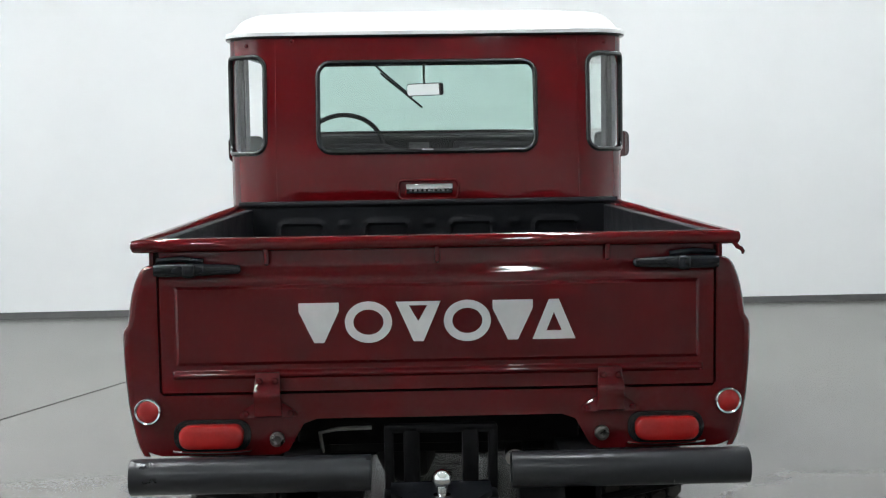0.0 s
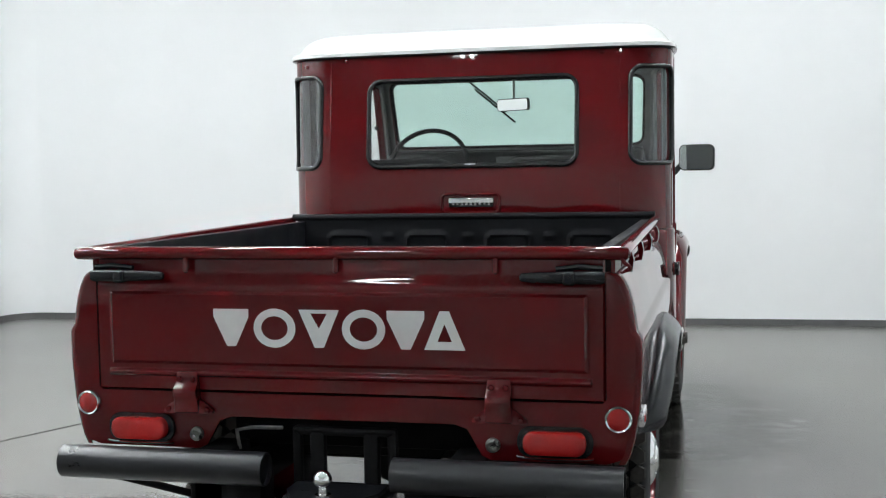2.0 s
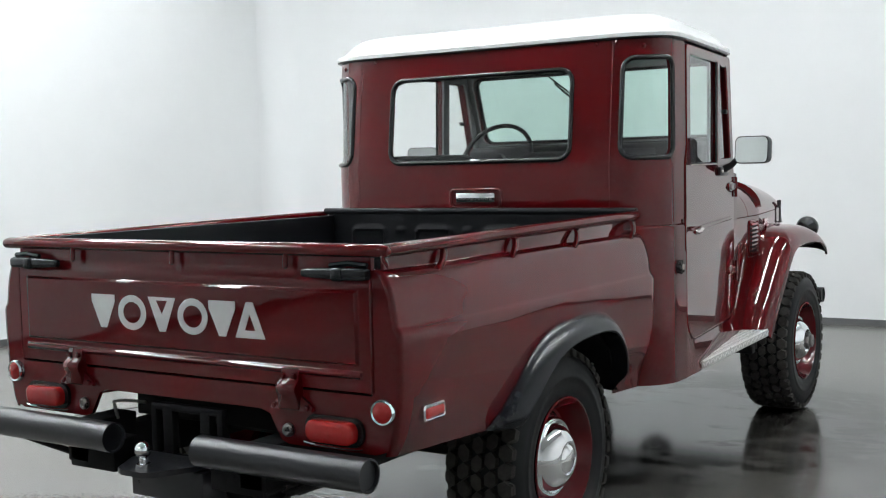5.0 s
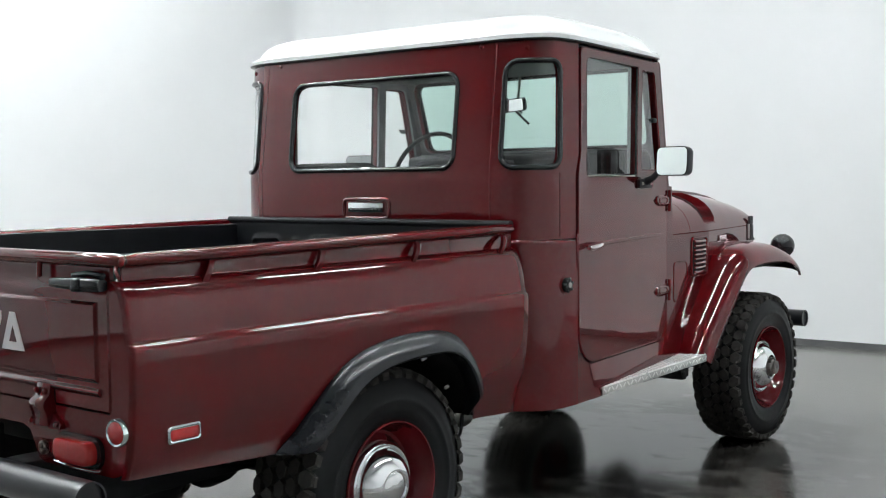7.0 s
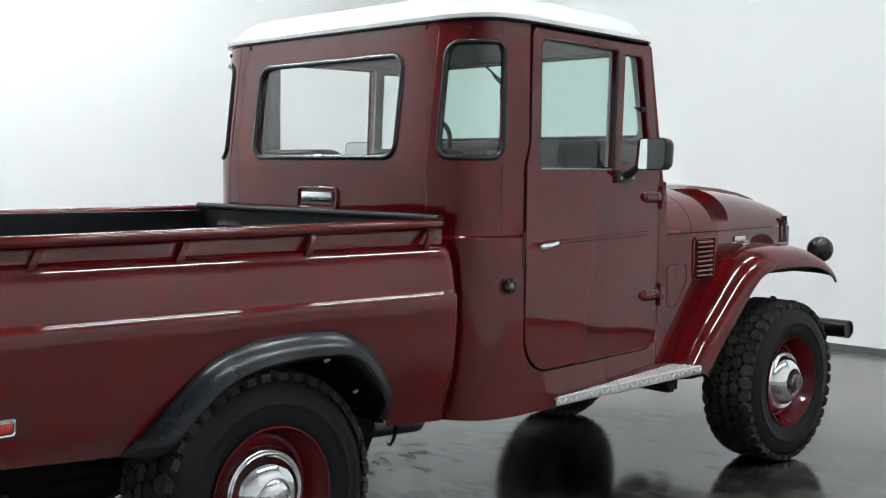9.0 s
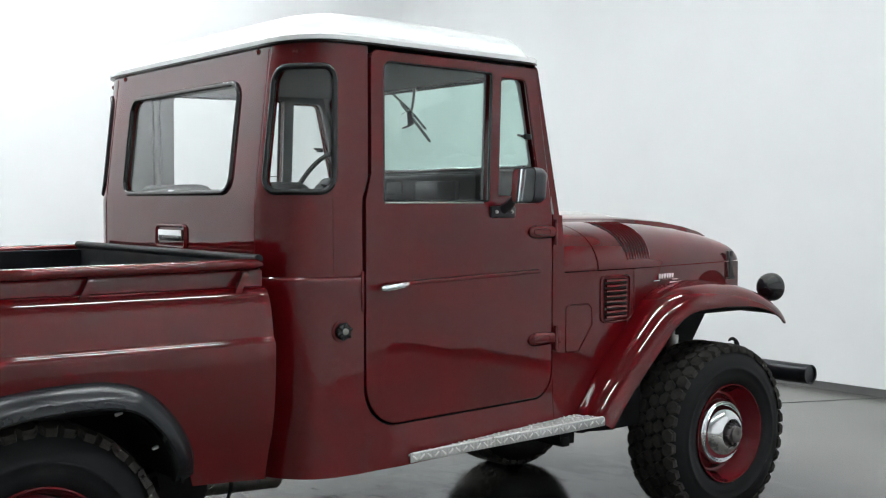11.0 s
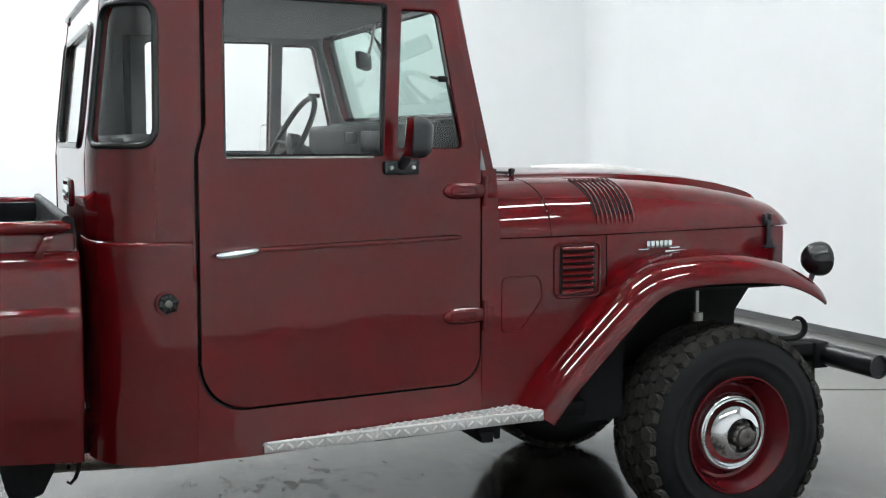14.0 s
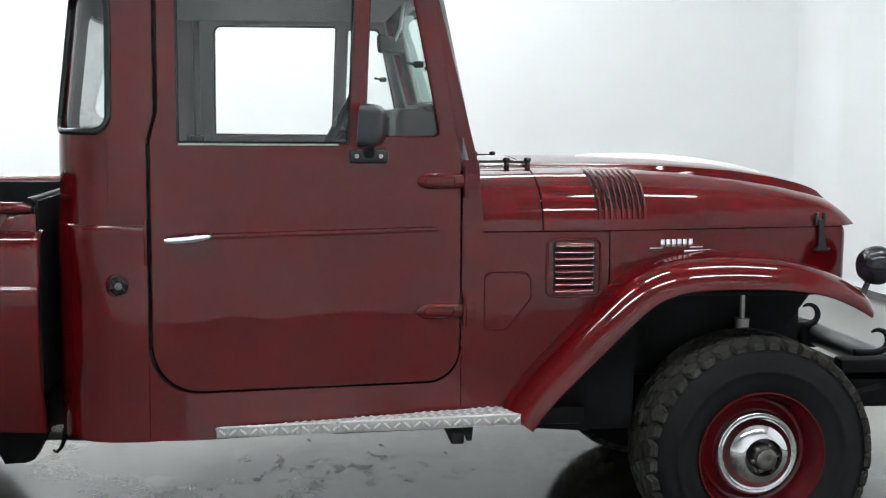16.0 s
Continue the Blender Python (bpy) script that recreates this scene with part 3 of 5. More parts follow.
for s in (-1, 1):
    bm = bmesh.new()
    loft(bm, [[(s * x, 3.422 + a * w, 1.094 + c * h) for a, c in round_rect(-0.5, 0.5, -0.5, 0.5, 0.28, 3)] for x, w, h in ((0.505, 0.014, 0.012), (0.510, 0.024, 0.022), (0.54, 0.030, 0.027), (0.60, 0.034, 0.031), (0.66, 0.036, 0.034), (0.715, 0.034, 0.034), (0.726, 0.028, 0.028))])
    bmesh.ops.recalc_face_normals(bm, faces=bm.faces)
    block(bm, (s * 0.635, 3.418, 1.093), (0.034, 0.042, 0.037), 0.008, seg=3)
    tube(bm, [(s * 0.60, 3.425, 1.115), (s * 0.66, 3.425, 1.122), (s * 0.72, 3.43, 1.117)], 0.008, 8)
    part("tailgate_latch", bm, FLARE, tailgate, "black plastic over-centre latch")
    bm = bmesh.new()
    hx0 = s * 0.445
    leaf = [(3.434, 0.824, 0.030), (3.428, 0.822, 0.031), (3.425, 0.806, 0.032), (3.422, 0.793, 0.033), (3.412, 0.785, 0.034), (3.404, 0.774, 0.034), (3.403, 0.762, 0.034), (3.408, 0.750, 0.034), (3.413, 0.735, 0.035), (3.414, 0.722, 0.036), (3.414, 0.712, 0.037), (3.420, 0.708, 0.037)]
    loft(bm, [[(hx0 - w, y, z), (hx0 - w + 0.004, y - 0.003, z), (hx0 + w - 0.004, y - 0.003, z), (hx0 + w, y, z), (hx0 + w, 3.440, z), (hx0 - w, 3.440, z)] for y, z, w in leaf])
    for e in (-1, 1):
        loft(bm, [[(hx0 + e * a, 3.440, 0.706), (hx0 + e * a, y, 0.706), (hx0 + e * a, y, 0.710), (hx0 + e * a, 3.430, z1), (hx0 + e * a, 3.440, z1)] for a, y, z1 in ((0.034, 3.416, 0.745), (0.045, 3.418, 0.738), (0.060, 3.422, 0.728), (0.074, 3.424, 0.716))])
    bmesh.ops.recalc_face_normals(bm, faces=bm.faces)
    part("tailgate_hinge", bm, PAINT, tailgate)
    for dx, z, y in ((-0.02, 0.803, 3.417), (0.02, 0.803, 3.417), (-0.058, 0.716, 3.424), (0.058, 0.716, 3.424)):
        bm = bmesh.new()
        revolve(bm, [(-0.004, 0.0095), (0.002, 0.0095), (0.005, 0.007), (0.006, 0.0)], 6, pose(s * 0.445 + dx, y, z, 0, 0, -90))
        part("hinge_bolt", bm, PAINT, tailgate)

# raised silver marks on the tailgate, as plain shapes
MARK = [("wedge", -0.309), ("ring", -0.181), ("point", -0.052), ("ring", 0.075), ("wedge", 0.193), ("peak", 0.300)]
for shape, cx in MARK:
    z0, z1, bm = 0.898, 1.002, bmesh.new()
    to_face = lambda x, z: (x, 3.4285, z)
    if shape == "ring":
        a = [(cx + 0.061 * math.cos(t), 0.950 + 0.054 * math.sin(t)) for t in (2 * math.pi * k / 40 for k in range(40))]
        c = [(cx + 0.039 * math.cos(t), 0.950 + 0.033 * math.sin(t)) for t in (2 * math.pi * k / 40 for k in range(40))]
        sheet(bm, a, [c], to_face, Vector((0, 0.010, 0)))
    elif shape == "wedge":
        sheet(bm, [(cx - 0.052, z1), (cx - 0.052, z1 - 0.022), (cx - 0.013, z0), (cx + 0.013, z0), (cx + 0.052, z1 - 0.022), (cx + 0.052, z1)], [], to_face, Vector((0, 0.010, 0)))
    elif shape == "point":
        sheet(bm, [(cx - 0.058, z1), (cx - 0.013, z0), (cx + 0.013, z0), (cx + 0.058, z1)], [[(cx - 0.024, z1 - 0.010), (cx, z0 + 0.052), (cx + 0.024, z1 - 0.010)]], to_face, Vector((0, 0.010, 0)))
    else:
        sheet(bm, [(cx - 0.056, z0), (cx - 0.013, z1), (cx + 0.013, z1), (cx + 0.056, z0)], [[(cx - 0.020, z0 + 0.022), (cx, z1 - 0.034), (cx + 0.020, z0 + 0.022)]], to_face, Vector((0, 0.010, 0)))
    part("raised_mark", bm, SILVER, tailgate, "raised plain silver shape", angle=30)

# rear lamps
for s in (-1, 1):
    bm = bmesh.new()
    revolve(bm, [(-0.004, 0.036), (0.012, 0.036), (0.016, 0.033), (0.014, 0.029), (0.010, 0.028)], 36, pose(s * 0.756, 3.440, 0.726, 0, 0, -90 + s * 4))
    lamp = part("round_reflector", bm, CHROME, truck, "round red reflector in a chrome ring")
    bm = bmesh.new()
    revolve(bm, [(0.0, 0.030), (0.012, 0.029), (0.017, 0.022), (0.019, 0.010), (0.0195, 0.0)], 32, pose(s * 0.756, 3.440, 0.726, 0, 0, -90 + s * 4))
    part("lens", bm, LENS, lamp, "red lens")
    bm = bmesh.new()
    sheet(bm, round_rect(s * 0.592 - 0.100, s * 0.592 + 0.100, 0.619, 0.701, 0.036), [], lambda a, c: (a, 3.428, c), Vector((0, 0.016, 0)))
    lamp = part("tail_lamp", bm, RUBBER, truck, "oblong red tail lamp in a black rubber seat")
    bm = bmesh.new()
    rings = []
    for k, y in ((1, 3.436), (1, 3.410), (0.975, 3.4045), (0.93, 3.4015), (0.8, 3.3995), (0.5, 3.3985), (0.05, 3.398)):
        rings.append([(s * 0.592 + a * k, y, 0.660 + c * k) for a, c in round_rect(-0.083, 0.083, -0.031, 0.031, 0.026)])
    loft(bm, rings)
    part("lens", bm, LENS, lamp, "red lens")
    bm = bmesh.new()
    tube(bm, [(s * 0.592 + 0.1 * math.cos(t) * (1 + 0.02), 3.424, 0.622 - 0.006 * math.sin(t)) for t in steps(0, math.pi, 10)], 0.003, 6)
    part("bezel", bm, CHROME, lamp, "thin chrome lower edge")
    bm = bmesh.new()
    revolve(bm, [(0.0, 0.020), (0.010, 0.019), (0.014, 0.012), (0.012, 0.0)], 20, pose(s * 0.425, 3.440, 0.645, 0, 0, -90))
    part("panel_bolt", bm, DARK_STEEL, truck, "round dull steel bolt head")
    # side marker on the flank
    bm = bmesh.new()
    rings = []
    for inset, out in ((0, 0.0), (0, 0.010), (0.004, 0.014), (0.007, 0.013), (0.008, 0.008)):
        rings.append([(s * (0.802 + out), a, c) for a, c in round_rect(3.545 + inset, 3.652 - inset, 0.681 + inset, 0.727 - inset, 0.009)])
    loft(bm, rings)
    lamp = part("side_marker", bm, CHROME, truck, "oblong red side marker in a chrome frame")
    bm = bmesh.new()
    rings = []
    for inset, out in ((0.009, 0.006), (0.009, 0.012), (0.013, 0.016)):
        rings.append([(s * (0.802 + out), a, c) for a, c in round_rect(3.545 + inset, 3.652 - inset, 0.681 + inset, 0.727 - inset, 0.006)])
    loft(bm, rings)
    part("lens", bm, LENS, lamp, "red lens")

# rear wheel flares
bm = bmesh.new()
path = smooth_line(ARCH[1:-1], 56)
rings = []
for i, (y, z) in enumerate(path):
    a, c = Vector(path[max(0, i - 2)]), Vector(path[min(len(path) - 1, i + 2)])
    d = (c - a).normalized()
    nrm = Vector((d.y, -d.x))
    floor_z = bed_bottom(y) - 0.004
    end = min(1, min(i, len(path) - 1 - i) / 6 + 0.45)
    rings.append([(bed_x(z) + off * end - 0.006, y + nrm.x * dn, max(floor_z, z + nrm.y * dn)) for off, dn in
                  ((0.0, 0.0), (0.014, 0.0), (0.034, 0.014), (0.054, 0.034), (0.063, 0.050), (0.066, 0.064), (0.062, 0.070), (0.030, 0.068), (0.0, 0.068))])
loft(bm, rings)
bmesh.ops.recalc_face_normals(bm, faces=bm.faces)
pair("wheel_flare", bm, FLARE, truck, "black satin wheel arch flare")

# rear wheel wells
bm = bmesh.new()
well = [(3.985, 0.590), (4.05, 0.66), (4.2, 0.78), (4.44, 0.815), (4.66, 0.80), (4.79, 0.70), (4.855, 0.54)]
loft(bm, [[(x, y, z) for y, z in well] for x in (0.46, 0.79)], closed=False)
bm.faces.new([bm.verts.new((0.46, y, z)) for y, z in well])
wells = pair("wheel_well", bm, CHASSIS, truck, "black wheel well liner", thick=0.006)
# pale blocks painted where light shows through the well
for x, y, z in ((0.70, 4.70, 0.748), (0.712, 4.808, 0.638)):
    bm = bmesh.new()
    block(bm, (x, y, z), (0.010, 0.024, 0.010), 0.003, Matrix.Rotation(0.3, 4, "X"))
    part("pale_light_gap", bm, SILVER, wells[0], "small pale block in place of light showing through the wheel well")

# cab
REAR, CW, CRX, CRY = 5.19, 0.60, 0.218, 0.195
ARC = 0.325
S1, S2 = CW + ARC, CW + ARC + 0.083


def lean(z):
    return 0.12 * max(0, z - 1.36)


def cab(s, z, out=0.0):
    sg, a = (1 if s >= 0 else -1), abs(s)
    if a <= CW:
        return Vector((sg * a, REAR + lean(z) - out, z))
    if a <= S1:
        t = (a - CW) / ARC * math.pi / 2
        return Vector((sg * (CW + (CRX + out) * math.sin(t)), REAR + CRY - (CRY + out) * math.cos(t) + lean(z) * math.cos(t), z))
    return Vector((sg * (CW + CRX + out + 0.002 * (a - S1) / 0.083), REAR + CRY + (a - S1), z))


def face_outward(bm):
    bm.normal_update()
    bmesh.ops.reverse_faces(bm, faces=[f for f in bm.faces if f.normal.dot(f.calc_center_median() - Vector((0, 5.85, f.calc_center_median().z))) < 0])
    bm.normal_update()


def edge_s(z):
    """The cab's side ends a little further forward above the door's kink."""
    u = min(1, max(0, (z - 1.36) / 0.09))
    return S2 + 0.022 * u * u * (3 - 2 * u)


REAR_HOLE, QUARTER = (-0.443, 0.443, 1.393, 1.758, 0.055), (0.656, 0.903, 1.393, 1.787, 0.05)
MID0, MID1, TOP, LEDGE = 1.34, 1.82, 1.865, 1.125


def mirror_s(f):
    return lambda s, z, out=0.0: f(-s, z, out)


bm = bmesh.new()
patch_with_hole(bm, cab, -0.62, 0.62, MID0, MID1, REAR_HOLE, m=14)
for f in (cab, mirror_s(cab)):
    patch_with_hole(bm, f, 0.62, 0.95, MID0, MID1, QUARTER, m=14)
    grid(bm, lambda u, z: f(0.95 + (edge_s(z) - 0.95) * u, z), steps(0, 1, 4), steps(MID0, MID1, 14))
    for z0, z1 in ((LEDGE, MID0), (MID1, TOP)):
        grid(bm, f, steps(0.62, 0.95, 14), steps(z0, z1, 3))
        grid(bm, lambda u, z: f(0.95 + (edge_s(z) - 0.95) * u, z), steps(0, 1, 4), steps(z0, z1, 3))
for z0, z1 in ((LEDGE, MID0), (MID1, TOP)):
    grid(bm, cab, steps(-0.62, 0.62, 14), steps(z0, z1, 3))
bmesh.ops.remove_doubles(bm, verts=bm.verts, dist=0.0004)
face_outward(bm)
cab_shell = part("cab_shell", bm, [PAINT, TRIM], truck, thick=0.022, inner=True)

bm = bmesh.new()
runs = steps(0.45, 0.62, 3) + steps(0.64, 0.95, 14) + steps(0.96, S2, 3)
grid(bm, lambda s, z: cab(s, z, 0.008), runs, [0.488, 0.496, 0.51] + steps(0.55, 1.10, 6) + [1.108])
grid(bm, lambda s, k: cab(s, 1.108 + 0.017 * (k / 4) ** 0.6, 0.008 - 0.010 * (1 - math.cos(k / 4 * math.pi / 2))), runs, range(5))
bmesh.ops.remove_doubles(bm, verts=bm.verts, dist=0.0004)
face_outward(bm)
pair("cab_lower_corner", bm, [PAINT, TRIM], truck, thick=0.02, inner=True)
bm = bmesh.new()
block(bm, (0, REAR + 0.03, 0.83), (1.2, 0.02, 0.60), 0.003)
part("cab_back_panel", bm, PAINT, truck)
# pressed seam lines in the cab corner
for s in (-1, 1):
    bm = bmesh.new()
    tube(bm, [cab(s * 0.90, z, -0.0005) for z in steps(1.135, 1.37, 6)], 0.0022, 6)
    tube(bm, [cab(s * 0.615, z, -0.0008) for z in steps(1.135, 1.85, 10)], 0.0022, 6)
    part("body_seam", bm, PAINT, cab_shell)


def window_on_cab(name, f, hole, label, n=40):
    loop = round_rect(*hole, 8)
    bm = bmesh.new()
    dense = []
    for p, q in zip(loop, loop[1:] + loop[:1]):
        k = max(1, int(math.dist(p, q) / 0.04))
        dense += [(p[0] + (q[0] - p[0]) * i / k, p[1] + (q[1] - p[1]) * i / k) for i in range(k)]
    tube(bm, [f(s, z) for s, z in dense], 0.0102, 12, closed=True)
    gasket = part(name, bm, RUBBER, cab_shell, label)
    bm = bmesh.new()
    s0, s1, z0, z1, r = hole
    grid(bm, lambda s, z: f(s, z, -0.009), steps(s0 + 0.002, s1 - 0.002, 18), steps(z0 + 0.002, z1 - 0.002, 8))
    pane = part("pane", bm, GLASS, cab_shell, "clear glass pane")
    pane.visible_shadow = False
    return gasket


window_on_cab("rear_window_gasket", cab, REAR_HOLE, "black rubber gasket round the rear window")
window_on_cab("quarter_window_gasket", cab, QUARTER, "black rubber gasket round the curved corner window")
window_on_cab("quarter_window_gasket", mirror_s(cab), QUARTER, "black rubber gasket round the curved corner window")

# small painted bolts above the windows
for s in (-1, 1):
    for run, z in ((0.738, 1.832), (0.545, 1.848)):
        bm = bmesh.new()
        out = (cab(s * run, z, 0.05) - cab(s * run, z)).normalized()
        m = Matrix.Translation(cab(s * run, z)) @ out.to_track_quat("X", "Z").to_matrix().to_4x4()
        revolve(bm, [(-0.003, 0.009), (0.003, 0.009), (0.006, 0.006), (0.007, 0.0)], 12, m)
        part("roof_bolt", bm, PAINT, cab_shell)

# badge plate in its pressed recess under the rear window
bm = bmesh.new()
tube(bm, [(x, REAR - 0.002, z) for x, z in round_rect(-0.122, 0.122, 1.199, 1.276, 0.020)], 0.0075, 10, closed=True)
part("badge_recess_rim", bm, PAINT, cab_shell)
bm = bmesh.new()
sheet(bm, round_rect(-0.116, 0.116, 1.205, 1.270, 0.015), [], lambda x, z: (x, REAR - 0.0015, z), Vector((0, 0.003, 0)))
part("badge_recess", bm, PAINT, cab_shell)
bm = bmesh.new()
block(bm, (0.004, REAR - 0.007, 1.242), (0.19, 0.012, 0.040), 0.004)
badge = part("badge_plate", bm, CHROME, cab_shell, "small brushed chrome badge plate")
for i in range(9):
    bm = bmesh.new()
    block(bm, (-0.072 + 0.019 * i, REAR - 0.0135, 1.237), (0.009, 0.002, 0.010), 0)
    part("badge_bar", bm, TRIM, cab_shell, "dark plain bar on the badge")
bm = bmesh.new()
block(bm, (0, REAR + 0.002, 1.398), (0.05, 0.012, 0.014), 0.004)
part("window_clip", bm, CHROME, cab_shell, "small chrome clip on the gasket")


# roof
def roof_outline(out, n=10):
    pts = [cab(s, 1.88) for s in steps(-0.60, 0.60, 12)] + [cab(s, 1.88) for s in steps(0.60, S1, 12)[1:]]
    pts += [Vector((0.822 - 0.094 * (y - 5.5) / 0.80 if y > 5.5 else 0.822, y, 0)) for y in steps(5.45, 6.24, 8)]
    pts += [Vector((0.722, 6.275, 0)), Vector((0.705, 6.298, 0)), Vector((0.67, 6.312, 0))]
    pts += [Vector((x, 6.335 - 0.05 * (x / 0.67) ** 2 + 0.027 * (x / 0.67) ** 2, 0)) for x in steps(0.6, 0, 8)]
    left = [Vector((-p.x, p.y, 0)) for p in reversed(pts[13:-1])]
    ring = pts + left
    return [((p.x) * (1 + out / 0.80), 5.78 + (p.y - 5.78) * (1 + out / 0.56)) for p in ring]


bm = bmesh.new()
rings = [[(x, y, z) for x, y in roof_outline(o)] for o, z in
         ((-0.03, 1.866), (0.010, 1.866), (0.014, 1.870), (0.014, 1.884), (0.008, 1.890), (-0.006, 1.893), (-0.016, 1.902), (-0.028, 1.921), (-0.045, 1.942), (-0.066, 1.957), (-0.098, 1.969), (-0.16, 1.979), (-0.27, 1.985), (-0.40, 1.989), (-0.52, 1.991))]
loft(bm, rings)
bmesh.ops.recalc_face_normals(bm, faces=bm.faces)
part("roof", bm, WHITE, truck, "white domed roof cap")
bm = bmesh.new()
rings = [[(x, y, z) for x, y in roof_outline(o)] for o, z in ((-0.02, 1.859), (0.006, 1.859), (0.0145, 1.863), (0.0155, 1.8675), (0.012, 1.870), (-0.02, 1.8695))]
loft(bm, rings, caps=False)
part("drip_rail", bm, RUBBER, truck, "dark drip rail under the roof edge")
bm = bmesh.new()
sheet(bm, roof_outline(-0.045), [], lambda x, y: (x, y, 1.835), Vector((0, 0, 0.012)))
part("headliner", bm, HEADLINER, truck, "dark grey headliner")

# body side below and ahead of the doors
door_low = [(6.298 + 0.10 * math.cos(t), 0.725 + 0.10 * math.sin(t)) for t in steps(0, -math.pi / 2, 8)] + [(5.609 + 0.14 * math.cos(t), 0.765 + 0.14 * math.sin(t)) for t in steps(-math.pi / 2, -math.pi, 10)]


def sill(y, z):
    """How far the sill swells out towards its lower edge."""
    u = min(1, max(0, (y - 5.475) / 0.15)) * min(1, max(0, (6.61 - y) / 0.17))
    return 0.014 * u * u * (3 - 2 * u) * min(1, max(0, (0.635 - z) / 0.14))


bm = bmesh.new()
sheet(bm, [(y, 0.488 + 0.004 * (y - 5.469) / 0.931) for y in [5.469, 5.51, 5.55, 5.59, 5.63] + steps(5.70, 6.40, 8)] + [(6.40, 0.56), (6.40, 0.635), (6.40, 0.725)] + door_low, [], lambda y, z: (side_x(y) + 0.002 + sill(y, z), y, z), Vector((-0.03, 0, 0)))
pair("rocker_panel", bm, PAINT, truck)
bm = bmesh.new()
sheet(bm, [(6.402, 0.492), (6.46, 0.493), (6.52, 0.494), (6.62, 0.495), (6.72, 0.632), (6.873, 0.84), (6.873, 1.091), (6.468, 1.091), (6.452, 1.310), (6.402, 1.315), (6.402, 0.725), (6.402, 0.635), (6.402, 0.56)], [], lambda y, z: (side_x(y) + 0.001 + sill(y, z), y, z), Vector((-0.03, 0, 0)))
cowls = pair("cowl_side", bm, PAINT, truck)
# dark backing added so that no light shows through the door gap
bm = bmesh.new()
tube(bm, [(side_x(y) - 0.022, y, z) for y, z in door_low], 0.016, 8)
pair("door_gap_backing", bm, RUBBER, truck, "black backing added behind the gap along the door's lower edge")
bm = bmesh.new()
sheet(bm, [(6.88, 0.90), (7.715, 0.90), (7.715, 1.0915), (6.877, 1.0915)], [], lambda y, z: (side_x(y), y, z), Vector((-0.02, 0, 0)))
engine_sides = pair("engine_side_panel", bm, PAINT, truck)

# cowl vent
bm = bmesh.new()
tube(bm, [(side_x(y) + 0.003, y, z) for y, z in round_rect(6.672, 6.846, 0.888, 1.068, 0.022, 5)], 0.005, 8, closed=True)
pair_on("vent_frame", bm, PAINT, cowls)
bm = bmesh.new()
block(bm, (side_x(6.76) + 0.0025, 6.76, 0.978), (0.003, 0.135, 0.155), 0)
for v in bm.verts:
    v.co.x += side_x(v.co.y) - side_x(6.76)
pair_on("vent_opening", bm, CHASSIS, cowls, "dark vent opening")
for i in range(8):
    bm = bmesh.new()
    z = 0.906 + i * 0.0205
    loft(bm, [[(side_x(y) + dx, y, z + dz) for dx, dz in ((0.002, 0.009), (0.010, 0.005), (0.014, -0.003), (0.012, -0.005), (0.002, -0.002))] for y in (6.698, 6.703, 6.815, 6.82)])
    pair_on("vent_slat", bm, PAINT, cowls)
# pressed outline of the small panel under the vent
bm = bmesh.new()
tube(bm, [(side_x(y) + 0.0015, y, z) for y, z in round_poly([(6.475, 0.965, 0.02), (6.62, 0.965, 0.03), (6.625, 0.885, 0.03), (6.545, 0.785, 0.02), (6.475, 0.785, 0.015)], 5)], 0.0028, 6, closed=True)
pair_on("pressed_outline", bm, PAINT, cowls)

# plain maker's mark on the engine side: a thin bar with blocks
for s, side in ((1, engine_sides[0]), (-1, engine_sides[1])):
    bm = bmesh.new()
    for y0, y1, z0, z1 in [(7.01, 7.055, 1.033, 1.037), (7.150, 7.197, 1.033, 1.038), (7.130, 7.230, 1.019, 1.027), (7.220, 7.275, 1.020, 1.024)] + [(7.047 + 0.0195 * k, 7.062 + 0.0195 * k, 1.037, 1.063) for k in range(6)]:
        block(bm, (s * (side_x((y0 + y1) / 2) + 0.005), (y0 + y1) / 2, (z0 + z1) / 2), (0.008, y1 - y0, z1 - z0), 0.001, Matrix.Rotation(s * 0.168, 4, "Z"))
    part("maker_mark", bm, CHROME, side, "small plain chrome mark of bars")

# doors
DOOR = round_poly([(5.479, 0.631, 0.14), (6.396, 0.631, 0.10), (6.396, 1.315, 0.0), (6.298, 1.852, 0.02), (5.502, 1.852, 0.03), (5.502, 1.455, 0.03), (5.479, 1.37, 0.03)], 8)
WIN_MAIN = round_poly([(5.556, 1.362, 0.008), (6.052, 1.362, 0.008), (6.068, 1.818, 0.012), (5.556, 1.818, 0.03)], 4)
WIN_VENT = round_poly([(6.096, 1.380, 0.01), (6.334, 1.380, 0.02), (6.245, 1.808, 0.03), (6.112, 1.808, 0.012)], 4)
bm = bmesh.new()
sheet(bm, DOOR, [WIN_MAIN, WIN_VENT], lambda y, z: (side_x(y) + 0.004, y, z), Vector((-0.035, 0, 0)))
bmesh.ops.bevel(bm, geom=[e for e in bm.edges if len(e.link_faces) == 2 and e.calc_face_angle(0) > 1.2 and all(v.co.x > side_x(v.co.y) for v in e.verts)], offset=0.0035, segments=2, profile=0.5, affect="EDGES")
doors = pair("door", bm, PAINT, truck, "closed maroon door with a front vent window", angle=12)
bm = bmesh.new()
sheet(bm, round_poly([(5.51, 0.66, 0.12), (6.36, 0.66, 0.10), (6.36, 1.355, 0), (5.51, 1.355, 0)], 6), [], lambda y, z: (side_x(y) - 0.036, y, z), Vector((-0.01, 0, 0)))
pair_on("door_card", bm, TRIM, doors, "dark grey inner door trim")
bm = bmesh.new()
